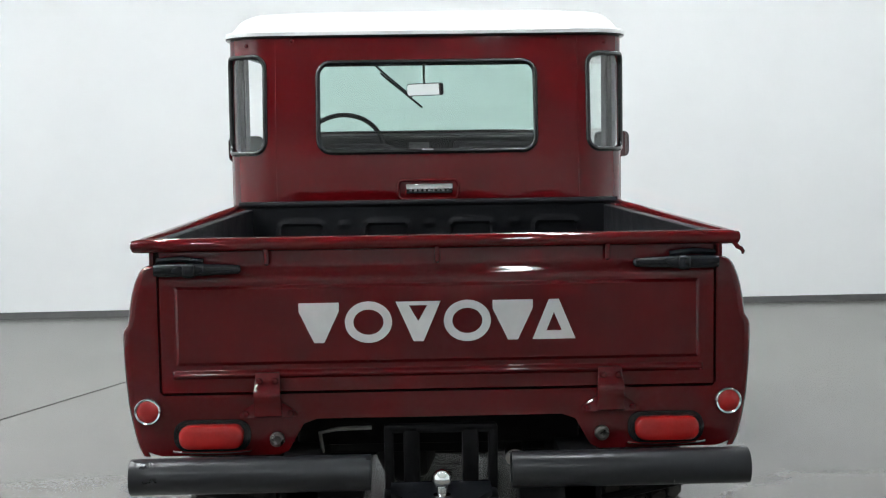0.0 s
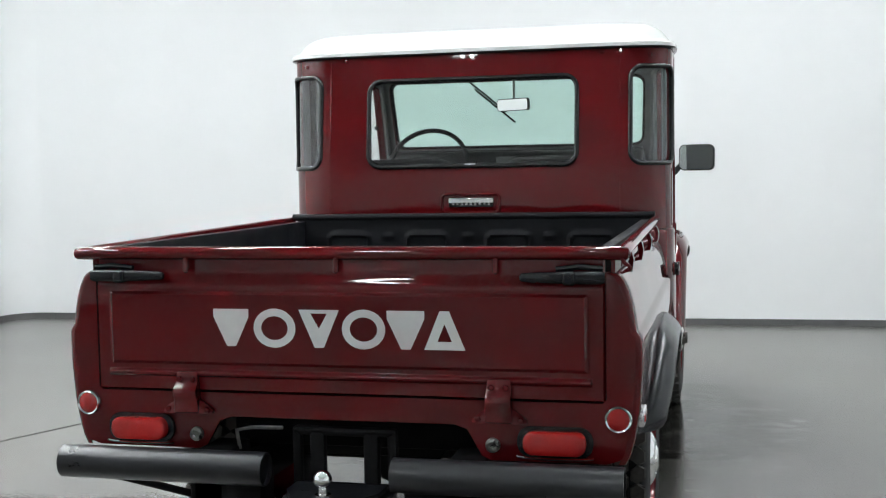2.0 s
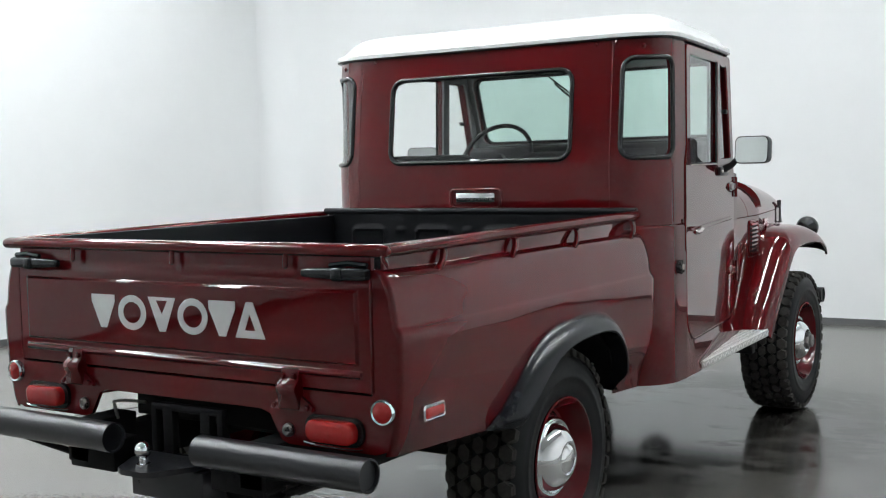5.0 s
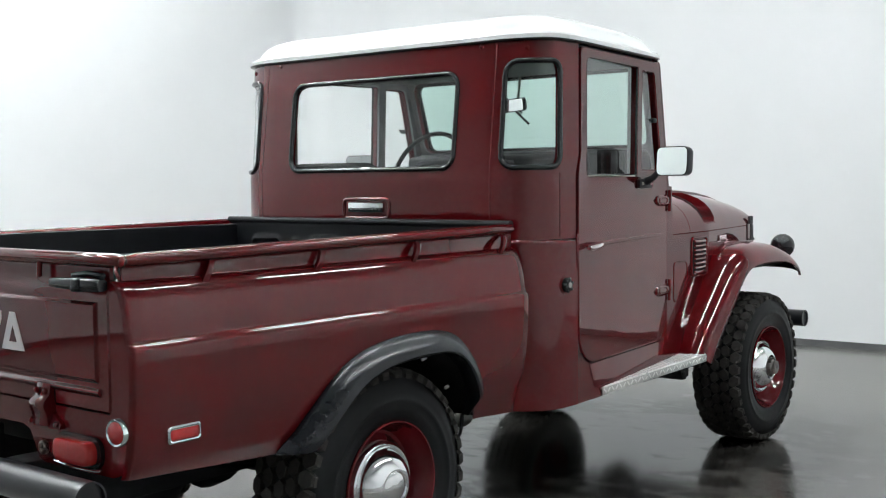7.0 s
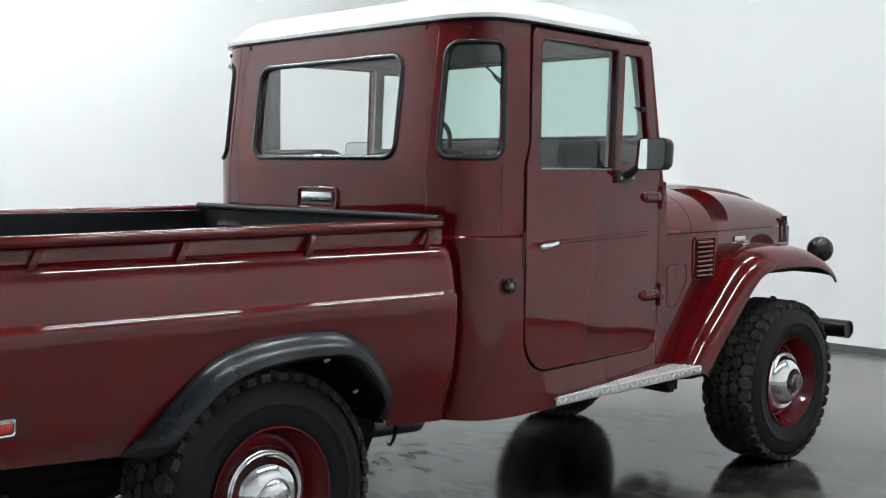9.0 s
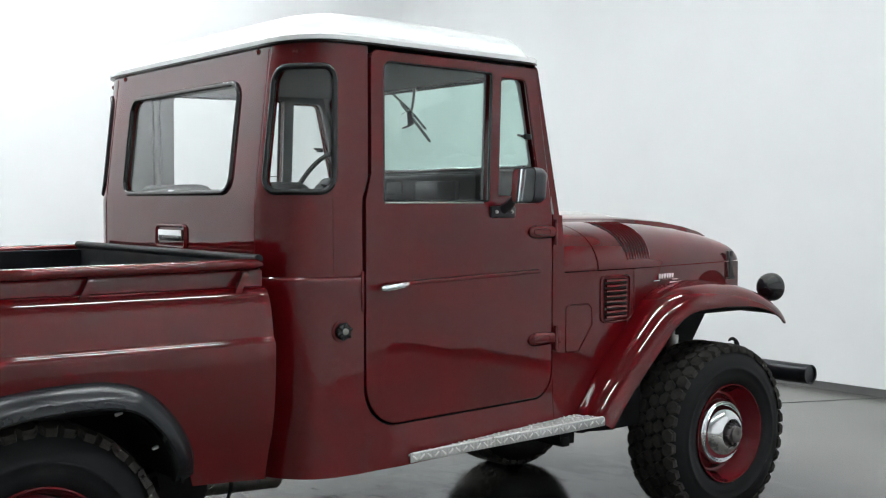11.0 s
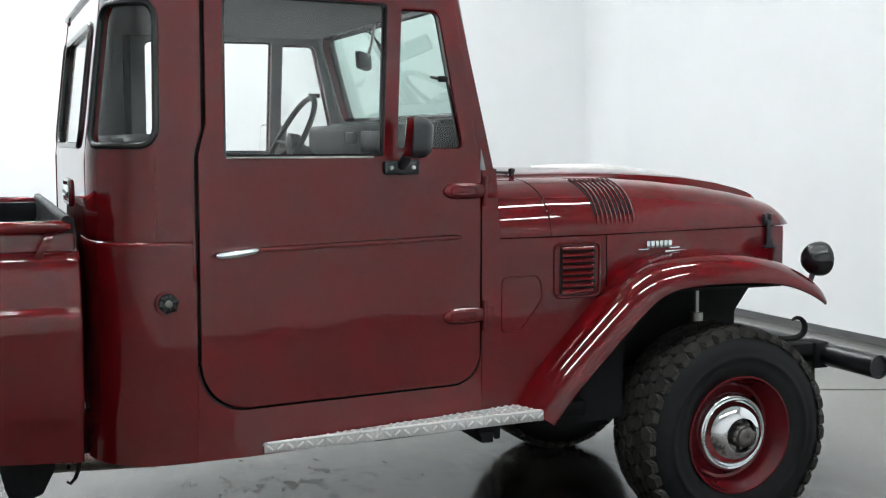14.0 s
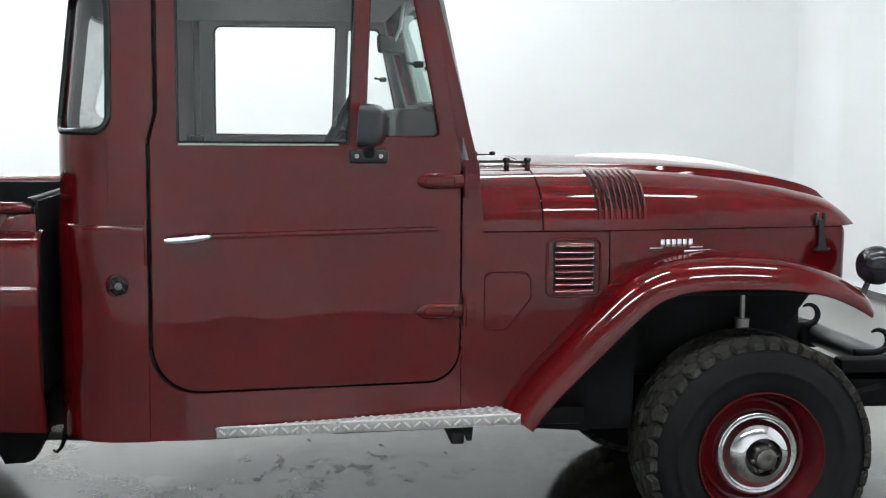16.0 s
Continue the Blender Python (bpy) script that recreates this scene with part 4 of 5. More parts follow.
sheet(bm, round_poly([(5.50, 1.35, 0), (6.372, 1.35, 0), (6.285, 1.845, 0.02), (5.50, 1.845, 0.02)], 4), [WIN_MAIN, WIN_VENT], lambda y, z: (side_x(y) - 0.034, y, z), Vector((-0.012, 0, 0)))
pair_on("window_frame_trim", bm, TRIM, doors, "dark grey inner window frame")
for loop, nm in ((WIN_MAIN, "door_glass"), (WIN_VENT, "vent_glass")):
    bm = bmesh.new()
    bm.faces.new([bm.verts.new((side_x(y) - 0.012, y, z)) for y, z in loop])
    if nm == "door_glass":
        part(nm, bm, GLASS, doors[0], "clear glass").visible_shadow = False
    else:
        for ob in pair_on(nm, bm, GLASS, doors, "clear glass"):
            ob.visible_shadow = False
    bm = bmesh.new()
    tube(bm, [(side_x(y) - 0.002, y, z) for y, z in loop], 0.006, 6, closed=True)
    pair_on("window_seal", bm, PAINT if nm == "vent_glass" else RUBBER, doors, "" if nm == "vent_glass" else "thin black window seal")
bm = bmesh.new()
block(bm, (side_x(6.262) - 0.006, 6.262, 1.600), (0.016, 0.030, 0.020), 0.005)
tube(bm, [(side_x(6.262) - 0.012, 6.255, 1.600), (side_x(6.262) - 0.016, 6.225, 1.606)], 0.005, 6)
pair_on("vent_latch", bm, VINYL, doors, "small black vent window latch")
bm = bmesh.new()
tube(bm, [(side_x(y) + 0.006, y, z) for y, z in ((5.56, 1.359), (6.02, 1.359))], 0.003, 6)
pair_on("window_sill_trim", bm, STEEL, doors, "thin bright sill strip")
bm = bmesh.new()
loft(bm, [[(side_x(y) + dx, y, 1.090 + 0.013 * (y - 5.6) / 0.75 + dz * k) for dx, dz in ((0.002, 0.011), (0.009, 0.007), (0.011, 0.0), (0.009, -0.006), (0.002, -0.008))] for y, k in ((5.55, 0.5), (5.62, 0.9), (5.7, 1), (6.28, 1), (6.315, 0.9), (6.325, 0.4))])
pair_on("door_moulding", bm, PAINT, doors)
bm = bmesh.new()
loft(bm, [[(side_x(y) + out + 0.011 * math.cos(t), y, z + 0.012 * h * math.sin(t)) for t in (2 * math.pi * k / 10 for k in range(10))] for y, out, z, h in ((5.520, 0.030, 1.083, 0.5), (5.535, 0.034, 1.083, 1.0), (5.58, 0.037, 1.086, 1.0), (5.625, 0.034, 1.091, 0.9), (5.645, 0.026, 1.093, 0.7), (5.655, 0.010, 1.094, 0.5))])
pair_on("door_handle", bm, CHROME, doors, "chrome lever handle")
for z in (1.250, 0.850):
    bm = bmesh.new()
    tube(bm, [(side_x(6.41) + 0.010, 6.41, z - 0.05), (side_x(6.41) + 0.010, 6.41, z + 0.045)], 0.0075, 10)
    loft(bm, [[(side_x(y) + 0.004 + dx, y, z + dz * k) for dx, dz in ((0, 0.025), (0.006, 0.021), (0.009, 0.012), (0.010, 0), (0.009, -0.012), (0.006, -0.021), (0, -0.025))] for y, k in ((6.258, 0.12), (6.262, 0.45), (6.272, 0.75), (6.29, 0.95), (6.33, 1), (6.37, 0.98), (6.405, 0.85))])
    tube(bm, [(side_x(y) + 0.014, y, z + dz) for y, dz in round_rect(6.285, 6.375, -0.011, 0.011, 0.010, 4)], 0.0025, 6, closed=True)
    block(bm, (side_x(6.43) + 0.002, 6.43, z), (0.006, 0.03, 0.05), 0.002)
    pair_on("door_hinge", bm, PAINT, doors)

# door posts and inner pillar trim
bm = bmesh.new()
block(bm, (0.772, 5.478, 0.97), (0.06, 0.07, 0.78), 0.008)
block(bm, (0.790, 5.488, 1.60), (0.026, 0.034, 0.50), 0.006)
pair("door_post", bm, VINYL, truck, "dark door post behind the door edge")
bm = bmesh.new()
tube(bm, [(0.672, 6.415, 1.28), (0.672, 6.40, 1.40), (0.690, 6.30, 1.845)], 0.028, 8)
pair("screen_pillar", bm, TRIM, truck, "dark grey inner screen pillar")
bm = bmesh.new()
block(bm, (0.828, 5.464, 1.075), (0.006, 0.010, 0.13), 0.002)
pair("corner_flange", bm, PAINT, truck)
# fuel cap
bm = bmesh.new()
revolve(bm, [(-0.006, 0.040), (0.001, 0.040), (0.004, 0.037), (0.002, 0.034), (0.0, 0.030)], 28, pose(0.822, 5.388, 0.952))
cap = part("filler_seat", bm, PAINT, truck, "pressed seat round the fuel cap")
bm = bmesh.new()
revolve(bm, [(0.0, 0.027), (0.014, 0.027), (0.018, 0.024), (0.020, 0.015), (0.018, 0.010), (0.022, 0.0)], 24, pose(0.822, 5.388, 0.952))
for k in range(3):
    a = math.pi * k / 3 + 0.3
    block(bm, (0.839, 5.388, 0.952), (0.012, 0.058, 0.012), 0.004, Matrix.Rotation(a, 4, "X"))
part("fuel_cap", bm, RUBBER, cap, "lobed black fuel cap")
bm = bmesh.new()
revolve(bm, [(0.0, 0.011), (0.003, 0.011), (0.004, 0.008), (0.003, 0.0)], 18, pose(0.843, 5.388, 0.952))
part("cap_lock", bm, DARK_STEEL, cap, "small round steel lock")

# door mirrors
for s, door in ((1, doors[0]), (-1, doors[1])):
    bm = bmesh.new()
    x0 = side_x(6.11)
    block(bm, (s * (x0 + 0.014), 6.11, 1.326), (0.022, 0.115, 0.042), 0.008)
    tube(bm, [(s * (x0 + 0.02), 6.11, 1.335), (s * (x0 + 0.055), 6.11, 1.352), (s * (x0 + 0.085), 6.115, 1.385), (s * (x0 + (0.10 if s > 0 else 0.075)), 6.12, 1.40)], [0.018, 0.015, 0.013, 0.012], 10)
    arm = part("mirror_arm", bm, BLACK, door, "black mirror foot and arm")
    bm = bmesh.new()
    turn = pose(0.905 if s > 0 else -0.865, 6.100, 1.418, -4, 0, s * -12)
    rings = []
    for y, k in ((-0.016, 0.96), (-0.017, 1.0), (0.006, 1.0), (0.022, 0.95), (0.036, 0.82), (0.045, 0.62), (0.049, 0.35)):
        rings.append([turn @ Vector((a * k, y, c * k)) for a, c in round_rect(-0.083, 0.083, -0.061, 0.061, 0.026)])
    loft(bm, rings)
    part("mirror_housing", bm, BLACK, door, "black rounded mirror housing")
    bm = bmesh.new()
    bm.faces.new([bm.verts.new(turn @ Vector((a, -0.0185, c))) for a, c in round_rect(-0.079, 0.079, -0.057, 0.057, 0.024)])
    part("mirror_glass", bm, MIRROR, door, "mirror glass")
    for dy in (-0.036, 0.036):
        bm = bmesh.new()
        revolve(bm, [(0.0, 0.007), (0.004, 0.006), (0.005, 0.0)], 10, pose(s * (x0 + 0.025), 6.11 + dy, 1.326, 0, 0, 0 if s > 0 else 180))
        part("mirror_screw", bm, STEEL, door, "small steel screw")

# windscreen
WS0, WS1 = 1.30, 1.862


def screen(x, z):
    return Vector((x, 6.452 - (z - WS0) * 0.265, z))


bm = bmesh.new()
sheet(bm, round_poly([(-0.695, WS0, 0), (0.695, WS0, 0), (0.728, WS1, 0.02), (-0.728, WS1, 0.02)], 4), [round_poly([(-0.640, 1.490, 0.05), (0.640, 1.490, 0.05), (0.655, 1.834, 0.05), (-0.655, 1.834, 0.05)], 6)],
      lambda x, z: screen(x, z), Vector((0, -0.045, 0)))
screen_frame = part("windscreen_frame", bm, PAINT, truck)
bm = bmesh.new()
sheet(bm, round_poly([(-0.690, WS0, 0), (0.690, WS0, 0), (0.722, WS1, 0.02), (-0.722, WS1, 0.02)], 4), [round_poly([(-0.642, 1.488, 0.05), (0.642, 1.488, 0.05), (0.657, 1.836, 0.05), (-0.657, 1.836, 0.05)], 6)],
      lambda x, z: screen(x, z) + Vector((0, -0.046, 0)), Vector((0, -0.008, 0)))
part("screen_frame_trim", bm, TRIM, screen_frame, "dark grey inner screen trim")
bm = bmesh.new()
tube(bm, [screen(x, z) + Vector((0, -0.01, 0)) for x, z in round_poly([(-0.640, 1.490, 0.05), (0.640, 1.490, 0.05), (0.655, 1.834, 0.05), (-0.655, 1.834, 0.05)], 6)], 0.013, 8, closed=True)
part("windscreen_gasket", bm, RUBBER, screen_frame, "black rubber gasket")
bm = bmesh.new()
bm.faces.new([bm.verts.new(screen(x, z) + Vector((0, -0.012, 0))) for x, z in round_poly([(-0.640, 1.490, 0.05), (0.640, 1.490, 0.05), (0.655, 1.834, 0.05), (-0.655, 1.834, 0.05)], 6)])
part("windscreen_glass", bm, TINT, screen_frame, "green-tinted windscreen glass").visible_shadow = False
for x in (-0.26,):
    bm = bmesh.new()
    p, q = screen(x, 1.842) + Vector((0, 0.03, 0)), screen(x + 0.20, 1.672) + Vector((0, 0.028, 0))
    tube(bm, [p, (p + q) / 2 + Vector((0, 0.012, 0)), q], 0.005, 6)
    tube(bm, [q + Vector((-0.16, -0.016, 0.12)), q + Vector((0.05, -0.016, -0.055))], 0.006, 6)
    revolve(bm, [(-0.02, 0.014), (0.02, 0.014), (0.024, 0.0)], 10, pose(p.x, p.y - 0.01, p.z, 0, 0, 90))
    part("wiper", bm, RUBBER, screen_frame, "black wiper hung from the screen's top")

# interior
bm = bmesh.new()
block(bm, (0, 6.30, 1.30), (1.30, 0.20, 0.34), 0.03, seg=3)
block(bm, (0, 6.34, 1.465), (1.28, 0.10, 0.028), 0.01)
dash = part("dashboard", bm, VINYL, truck, "black dashboard under the windscreen")
bm = bmesh.new()
block(bm, (-0.03, 6.196, 1.420), (0.10, 0.012, 0.042), 0.004)
part("dash_plate", bm, TRIM, dash, "small grey plate on the dashboard")
bm = bmesh.new()
block(bm, (0.27, 6.190, 1.405), (0.26, 0.024, 0.075), 0.006)
part("dash_radio", bm, BLACK, dash, "flat black radio box")
bm = bmesh.new()
wheel_c, tilt = Vector((-0.395, 6.055, 1.405)), Matrix.Rotation(radians(-28), 4, "X")
tube(bm, [wheel_c + tilt @ Vector((0.195 * math.cos(t), 0, 0.195 * math.sin(t))) for t in (2 * math.pi * k / 48 for k in range(48))], 0.0115, 8, closed=True)
steering = part("steering_wheel", bm, VINYL, truck, "thin-rimmed black steering wheel")
bm = bmesh.new()
for a in (0, 120, 240):
    d = tilt @ Vector((0.19 * math.cos(radians(a + 90)), 0, 0.19 * math.sin(radians(a + 90))))
    if a:
        tube(bm, [wheel_c + Vector((0, 0.03, -0.015)), wheel_c + d], 0.008, 6)
tube(bm, [wheel_c + Vector((0.19, 0, 0)) * -1, wheel_c + Vector((0, 0.03, -0.01)), wheel_c + Vector((0.19, 0, 0))], 0.008, 6)
revolve(bm, [(-0.02, 0.04), (0.02, 0.045), (0.03, 0.0)], 16, pose(wheel_c.x, wheel_c.y + 0.02, wheel_c.z - 0.01, 0, 0, -90))
part("steering_spokes", bm, VINYL, steering)
bm = bmesh.new()
tube(bm, [wheel_c + Vector((0, 0.03, -0.02)), wheel_c + Vector((0, 0.25, -0.16))], 0.026, 12)
part("steering_column", bm, VINYL, steering)
bm = bmesh.new()
block(bm, (0, 5.72, 0.98), (1.30, 0.42, 0.14), 0.05, seg=3)
seat = part("bench_seat", bm, VINYL, truck, "black vinyl bench seat")
for x in (-0.36, 0.36):
    bm = bmesh.new()
    loft(bm, [[(x + a * k, 5.43 - (c - 1.05) * 0.17 + dy, 1.22 + (c - 1.22) * (0.5 + 0.5 * k)) for a, c in round_rect(-0.26, 0.26, 0.98, 1.428, 0.09, 6)] for dy, k in ((-0.055, 0.88), (-0.04, 0.97), (-0.015, 1.0), (0.03, 1.0), (0.055, 0.95), (0.066, 0.82))])
    bmesh.ops.recalc_face_normals(bm, faces=bm.faces)
    part("backrest", bm, VINYL, seat, "rounded black seat back")
bm = bmesh.new()
block(bm, (0, 5.85, 0.74), (1.34, 1.2, 0.02), 0)
block(bm, (0, 6.42, 1.0), (1.34, 0.02, 0.55), 0)
part("cab_floor", bm, TRIM, truck, "dark cab floor and bulkhead")
bm = bmesh.new()
turn = pose(0.005, 6.235, 1.700, 4, 0, -28)
loft(bm, [[turn @ Vector((a * k, y, c * k)) for a, c in round_rect(-0.098, 0.098, -0.031, 0.031, 0.014)] for y, k in ((-0.010, 1), (0.004, 1), (0.018, 0.8))])
mirror = part("rear_view_mirror", bm, VINYL, truck, "black rear-view mirror on a thin stalk")
bm = bmesh.new()
bm.faces.new([bm.verts.new(turn @ Vector((a, -0.0115, c))) for a, c in round_rect(-0.094, 0.094, -0.027, 0.027, 0.012)])
part("mirror_glass", bm, MIRROR, mirror, "mirror glass")
bm = bmesh.new()
tube(bm, [(0.005, 6.245, 1.705), (0.0, 6.27, 1.76), (0.0, 6.28, 1.838)], 0.006, 8)
part("mirror_stalk", bm, STEEL, mirror)
# bonnet
TOP_LINE = [(6.44, 1.302), (6.7, 1.308), (7.0, 1.308), (7.19, 1.304), (7.385, 1.289), (7.533, 1.266), (7.641, 1.239), (7.70, 1.216), (7.74, 1.180), (7.765, 1.150), (7.78, 1.124), (7.785, 1.107)]
SHAPE = [(1.0, 0.0), (1.0, 0.06), (0.993, 0.16), (0.975, 0.30), (0.945, 0.44), (0.90, 0.57), (0.84, 0.68), (0.77, 0.76), (0.69, 0.825), (0.60, 0.85), (0.54, 0.866), (0.52, 0.874), (0.505, 0.902), (0.49, 0.916), (0.40, 0.945), (0.2, 0.986), (0.0, 1.0)]
HOOD_LINE = 1.0945


def bonnet_z(y, k):
    top = lerp_table(TOP_LINE, y)
    f = SHAPE[k][1]
    drop = max(0, (y - 7.68) / 0.08)
    if SHAPE[k][0] < 0.53 and drop > 0:
        f -= min(1, drop) * 0.075
    shoulder = 1.0 - 0.17 * max(0, min(1, (y - 7.0) / 0.7)) * (1 if SHAPE[k][0] >= 0.52 else 0)
    return HOOD_LINE + (top - HOOD_LINE) * f * shoulder


def bonnet_spot(y, k, sg=1):
    w = side_x(y) * (1 - max(0, (y - 7.68) / 0.105) ** 2 * 0.10)
    u = SHAPE[k][0]
    x = 0.37 * u / 0.52 if u <= 0.52 else 0.37 + (w - 0.37) * (u - 0.52) / 0.48  # the raised centre keeps its width
    return Vector((sg * x, y, bonnet_z(y, k)))


def bonnet_mesh(ys):
    bm = bmesh.new()
    ks = list(range(len(SHAPE)))
    rows = []
    for y in ys:
        rows.append([bonnet_spot(y, k) for k in ks] + [bonnet_spot(y, k, -1) for k in reversed(ks[:-1])])
    loft(bm, rows, closed=False)
    bmesh.ops.recalc_face_normals(bm, faces=bm.faces)
    if sum(f.normal.z for f in bm.faces) < 0:
        bmesh.ops.reverse_faces(bm, faces=bm.faces)
    return bm


part("cowl_top", bonnet_mesh(steps(6.44, 6.655, 6)), PAINT, truck, thick=0.006, angle=30)
bonnet = part("bonnet", bonnet_mesh(steps(6.661, 7.38, 18) + steps(7.41, 7.68, 10) + [7.70, 7.715, 7.73, 7.742, 7.754, 7.765, 7.773, 7.78, 7.784]), PAINT, truck, "maroon bonnet with a raised centre and louvres", thick=0.006, angle=30)
# louvres on the bonnet's flanks
for i in range(9):
    y = 6.838 + i * 0.0190
    for s in (-1, 1):
        bm = bmesh.new()
        pts = [bonnet_spot(y, k, s) for k in range(2, 10)]
        mid = [bonnet_spot(y + 0.010, k, s) for k in range(2, 10)]
        top = []
        for j, (p, q) in enumerate(zip(pts, mid)):
            t = math.sin(math.pi * j / (len(pts) - 1)) ** 0.4
            out = Vector((s * 0.6, 0, 0.8))
            top.append([p, p + out * 0.009 * t + Vector((0, 0.003, 0)), q + out * 0.007 * t, q + Vector((0, 0.004, 0))])
        loft(bm, top)
        bmesh.ops.recalc_face_normals(bm, faces=bm.faces)
        part("louvre", bm, PAINT, bonnet)
        bm = bmesh.new()
        loft(bm, [[p + Vector((s * 0.0004, -0.0050, 0.0004)), p + Vector((s * 0.0014, -0.0045, 0.0014)), p + Vector((s * 0.0030, 0.0005, 0.0030)), p + Vector((s * 0.0008, 0.0005, 0.0008))] for p in pts[1:-1]])
        part("louvre_slot", bm, CHASSIS, bonnet, "dark louvre slot")
for y in (6.60, 6.672):
    for s in (-1, 1):
        bm = bmesh.new()
        revolve(bm, [(0.0, 0.010), (0.012, 0.009), (0.016, 0.013), (0.026, 0.012), (0.029, 0.0)], 10, pose(s * 0.357, y, 1.284, 0, -90, 0))
        if y > 6.65:
            tube(bm, [(s * 0.357, 6.672, 1.296), (s * 0.357, 6.60, 1.298), (s * 0.357, 6.50, 1.297)], 0.005, 6)
        part("bonnet_hinge_knob", bm, RUBBER, bonnet, "small black hinge knob")
# bright strip along the bonnet's centre
bm = bmesh.new()
loft(bm, [[(dx, y, bonnet_z(y, len(SHAPE) - 1) + dz * h) for dx, dz in ((-0.016, -0.3), (-0.014, 0.5), (-0.008, 1.0), (0.008, 1.0), (0.014, 0.5), (0.016, -0.3))] for y, h in [(6.92, 0.002), (6.98, 0.007), (7.06, 0.011)] + [(y, 0.013) for y in steps(7.14, 7.60, 6)] + [(7.628, 0.013), (7.636, 0.007)]])
bmesh.ops.recalc_face_normals(bm, faces=bm.faces)
part("centre_strip", bm, BRIGHT_METAL, bonnet, "bright metal strip along the bonnet's centre")
# bonnet catches
for s in (-1, 1):
    bm = bmesh.new()
    x = side_x(7.635) + 0.007
    for dy in (-0.013, 0.013):
        block(bm, (s * (x + 0.002), 7.626 + dy, 1.122), (0.016, 0.013, 0.040), 0.005)
    block(bm, (s * x, 7.626, 1.105), (0.012, 0.034, 0.016), 0.004)
    loft(bm, [[(s * (x + 0.006 + dx), 7.626 + 0.006 * k + w * dy, z) for dx, dy in ((-0.004, -1), (0.004, -1), (0.004, 1), (-0.004, 1))] for k, z, w in ((0, 1.118, 0.007), (0.5, 1.085, 0.008), (1, 1.050, 0.010), (1.3, 1.030, 0.014), (1.5, 1.020, 0.020))])
    block(bm, (s * (x + 0.004), 7.635, 1.017), (0.014, 0.058, 0.010), 0.004)
    part("bonnet_catch", bm, BLACK, bonnet, "black bonnet catch")

# front panel
bm = bmesh.new()
rings = []
for y, k in ((7.58, 1.0), (7.715, 1.0), (7.733, 0.975), (7.742, 0.93)):
    rings.append([(x, y, z) for x, z in round_rect(-0.535 * k, 0.535 * k, 0.88, 1.093, 0.03)])
loft(bm, rings)
part("front_panel", bm, PAINT, truck)

# front fenders
EDGE = [(6.572, 0.500), (6.60, 0.527), (6.68, 0.602), (6.78, 0.692), (6.88, 0.779), (6.96, 0.846), (7.01, 0.880), (7.06, 0.900), (7.12, 0.911), (7.22, 0.917), (7.34, 0.917), (7.44, 0.912), (7.52, 0.902), (7.58, 0.887), (7.64, 0.863), (7.685, 0.840), (7.715, 0.821)]
EDGE = smooth_line([(y + 0.035 * max(0, 0.86 - z) / 0.36 - 0.024 * max(0, y - 6.7), z + 0.008 * (z > 0.6) - 0.008 * (z < 0.51)) for y, z in EDGE], 60)
TIP = [(7.25, 1.0), (7.40, 0.95), (7.50, 0.85), (7.58, 0.76), (7.63, 0.71), (7.665, 0.66), (7.68, 0.60), (7.69, 0.50), (7.70, 0.40)]


ROLL = smooth_line([(0.832, 0.0), (0.832, 0.010), (0.825, 0.031), (0.813, 0.051), (0.797, 0.068), (0.777, 0.081), (0.752, 0.0905), (0.71, 0.0975)], 18)
SECTION = [(0.818, 0.003), (0.828, -0.004)] + ROLL + [(None, 0.102)]
bm = bmesh.new()
rings = []
for i, (y, z) in enumerate(EDGE):
    a, c = Vector(EDGE[max(0, i - 1)]), Vector(EDGE[min(len(EDGE) - 1, i + 1)])
    d = (c - a).normalized()
    nrm = Vector((-d.y, d.x))
    tip = lerp_table(TIP, y)
    foot = min(1, 0.93 + (y - 6.60) * 0.8)
    ring = []
    for x, off in SECTION:
        off = off * tip * foot
        py = y + nrm.x * off
        px = (side_x(py) - 0.012 if py < 7.55 else 0.50) if x is None else x
        if x is not None and y > 7.6:
            px -= (y - 7.6) ** 2 * 1.6
        ring.append((px, py, z + nrm.y * off))
    rings.append(ring)
loft(bm, rings, closed=False)
bmesh.ops.recalc_face_normals(bm, faces=bm.faces)
if sum(f.normal.z for f in bm.faces) < 0:
    bmesh.ops.reverse_faces(bm, faces=bm.faces)
bm.verts.ensure_lookup_table()
bm.faces.new(bm.verts[:len(SECTION)])
fenders = pair("front_fender", bm, [PAINT, CHASSIS], truck, thick=0.005, inner=True)
# black inner aprons behind the front wheels
bm = bmesh.new()
sheet(bm, [(6.50, 0.42), (6.66, 0.60), (6.95, 0.86), (7.10, 0.915), (7.5, 0.915), (7.70, 0.90), (7.69, 0.84), (7.60, 0.72), (7.52, 0.56), (7.40, 0.50), (6.60, 0.42)], [], lambda y, z: (0.375, y, z), Vector((-0.01, 0, 0)))
pair("inner_apron", bm, CHASSIS, truck, "black inner wheel apron")
bm = bmesh.new()
sheet(bm, [(6.61, 0.50), (6.66, 0.445), (6.80, 0.435), (6.98, 0.44), (6.99, 0.84), (6.92, 0.80)], [], lambda y, z: (0.62, y, z), Vector((-0.02, 0, 0)))
pair("splash_plate", bm, CHASSIS, truck, "black splash plate behind the front wheel")

bm = bmesh.new()
block(bm, (0.58, 7.27, 0.905), (0.42, 0.50, 0.01), 0.002)
pair("apron_shelf", bm, CHASSIS, truck, "black panel under the fender top")
bm = bmesh.new()
block(bm, (0.56, 6.66, 0.50), (0.24, 0.30, 0.06), 0.015)
pair("body_mount", bm, CHASSIS, truck, "black body mount bracket")
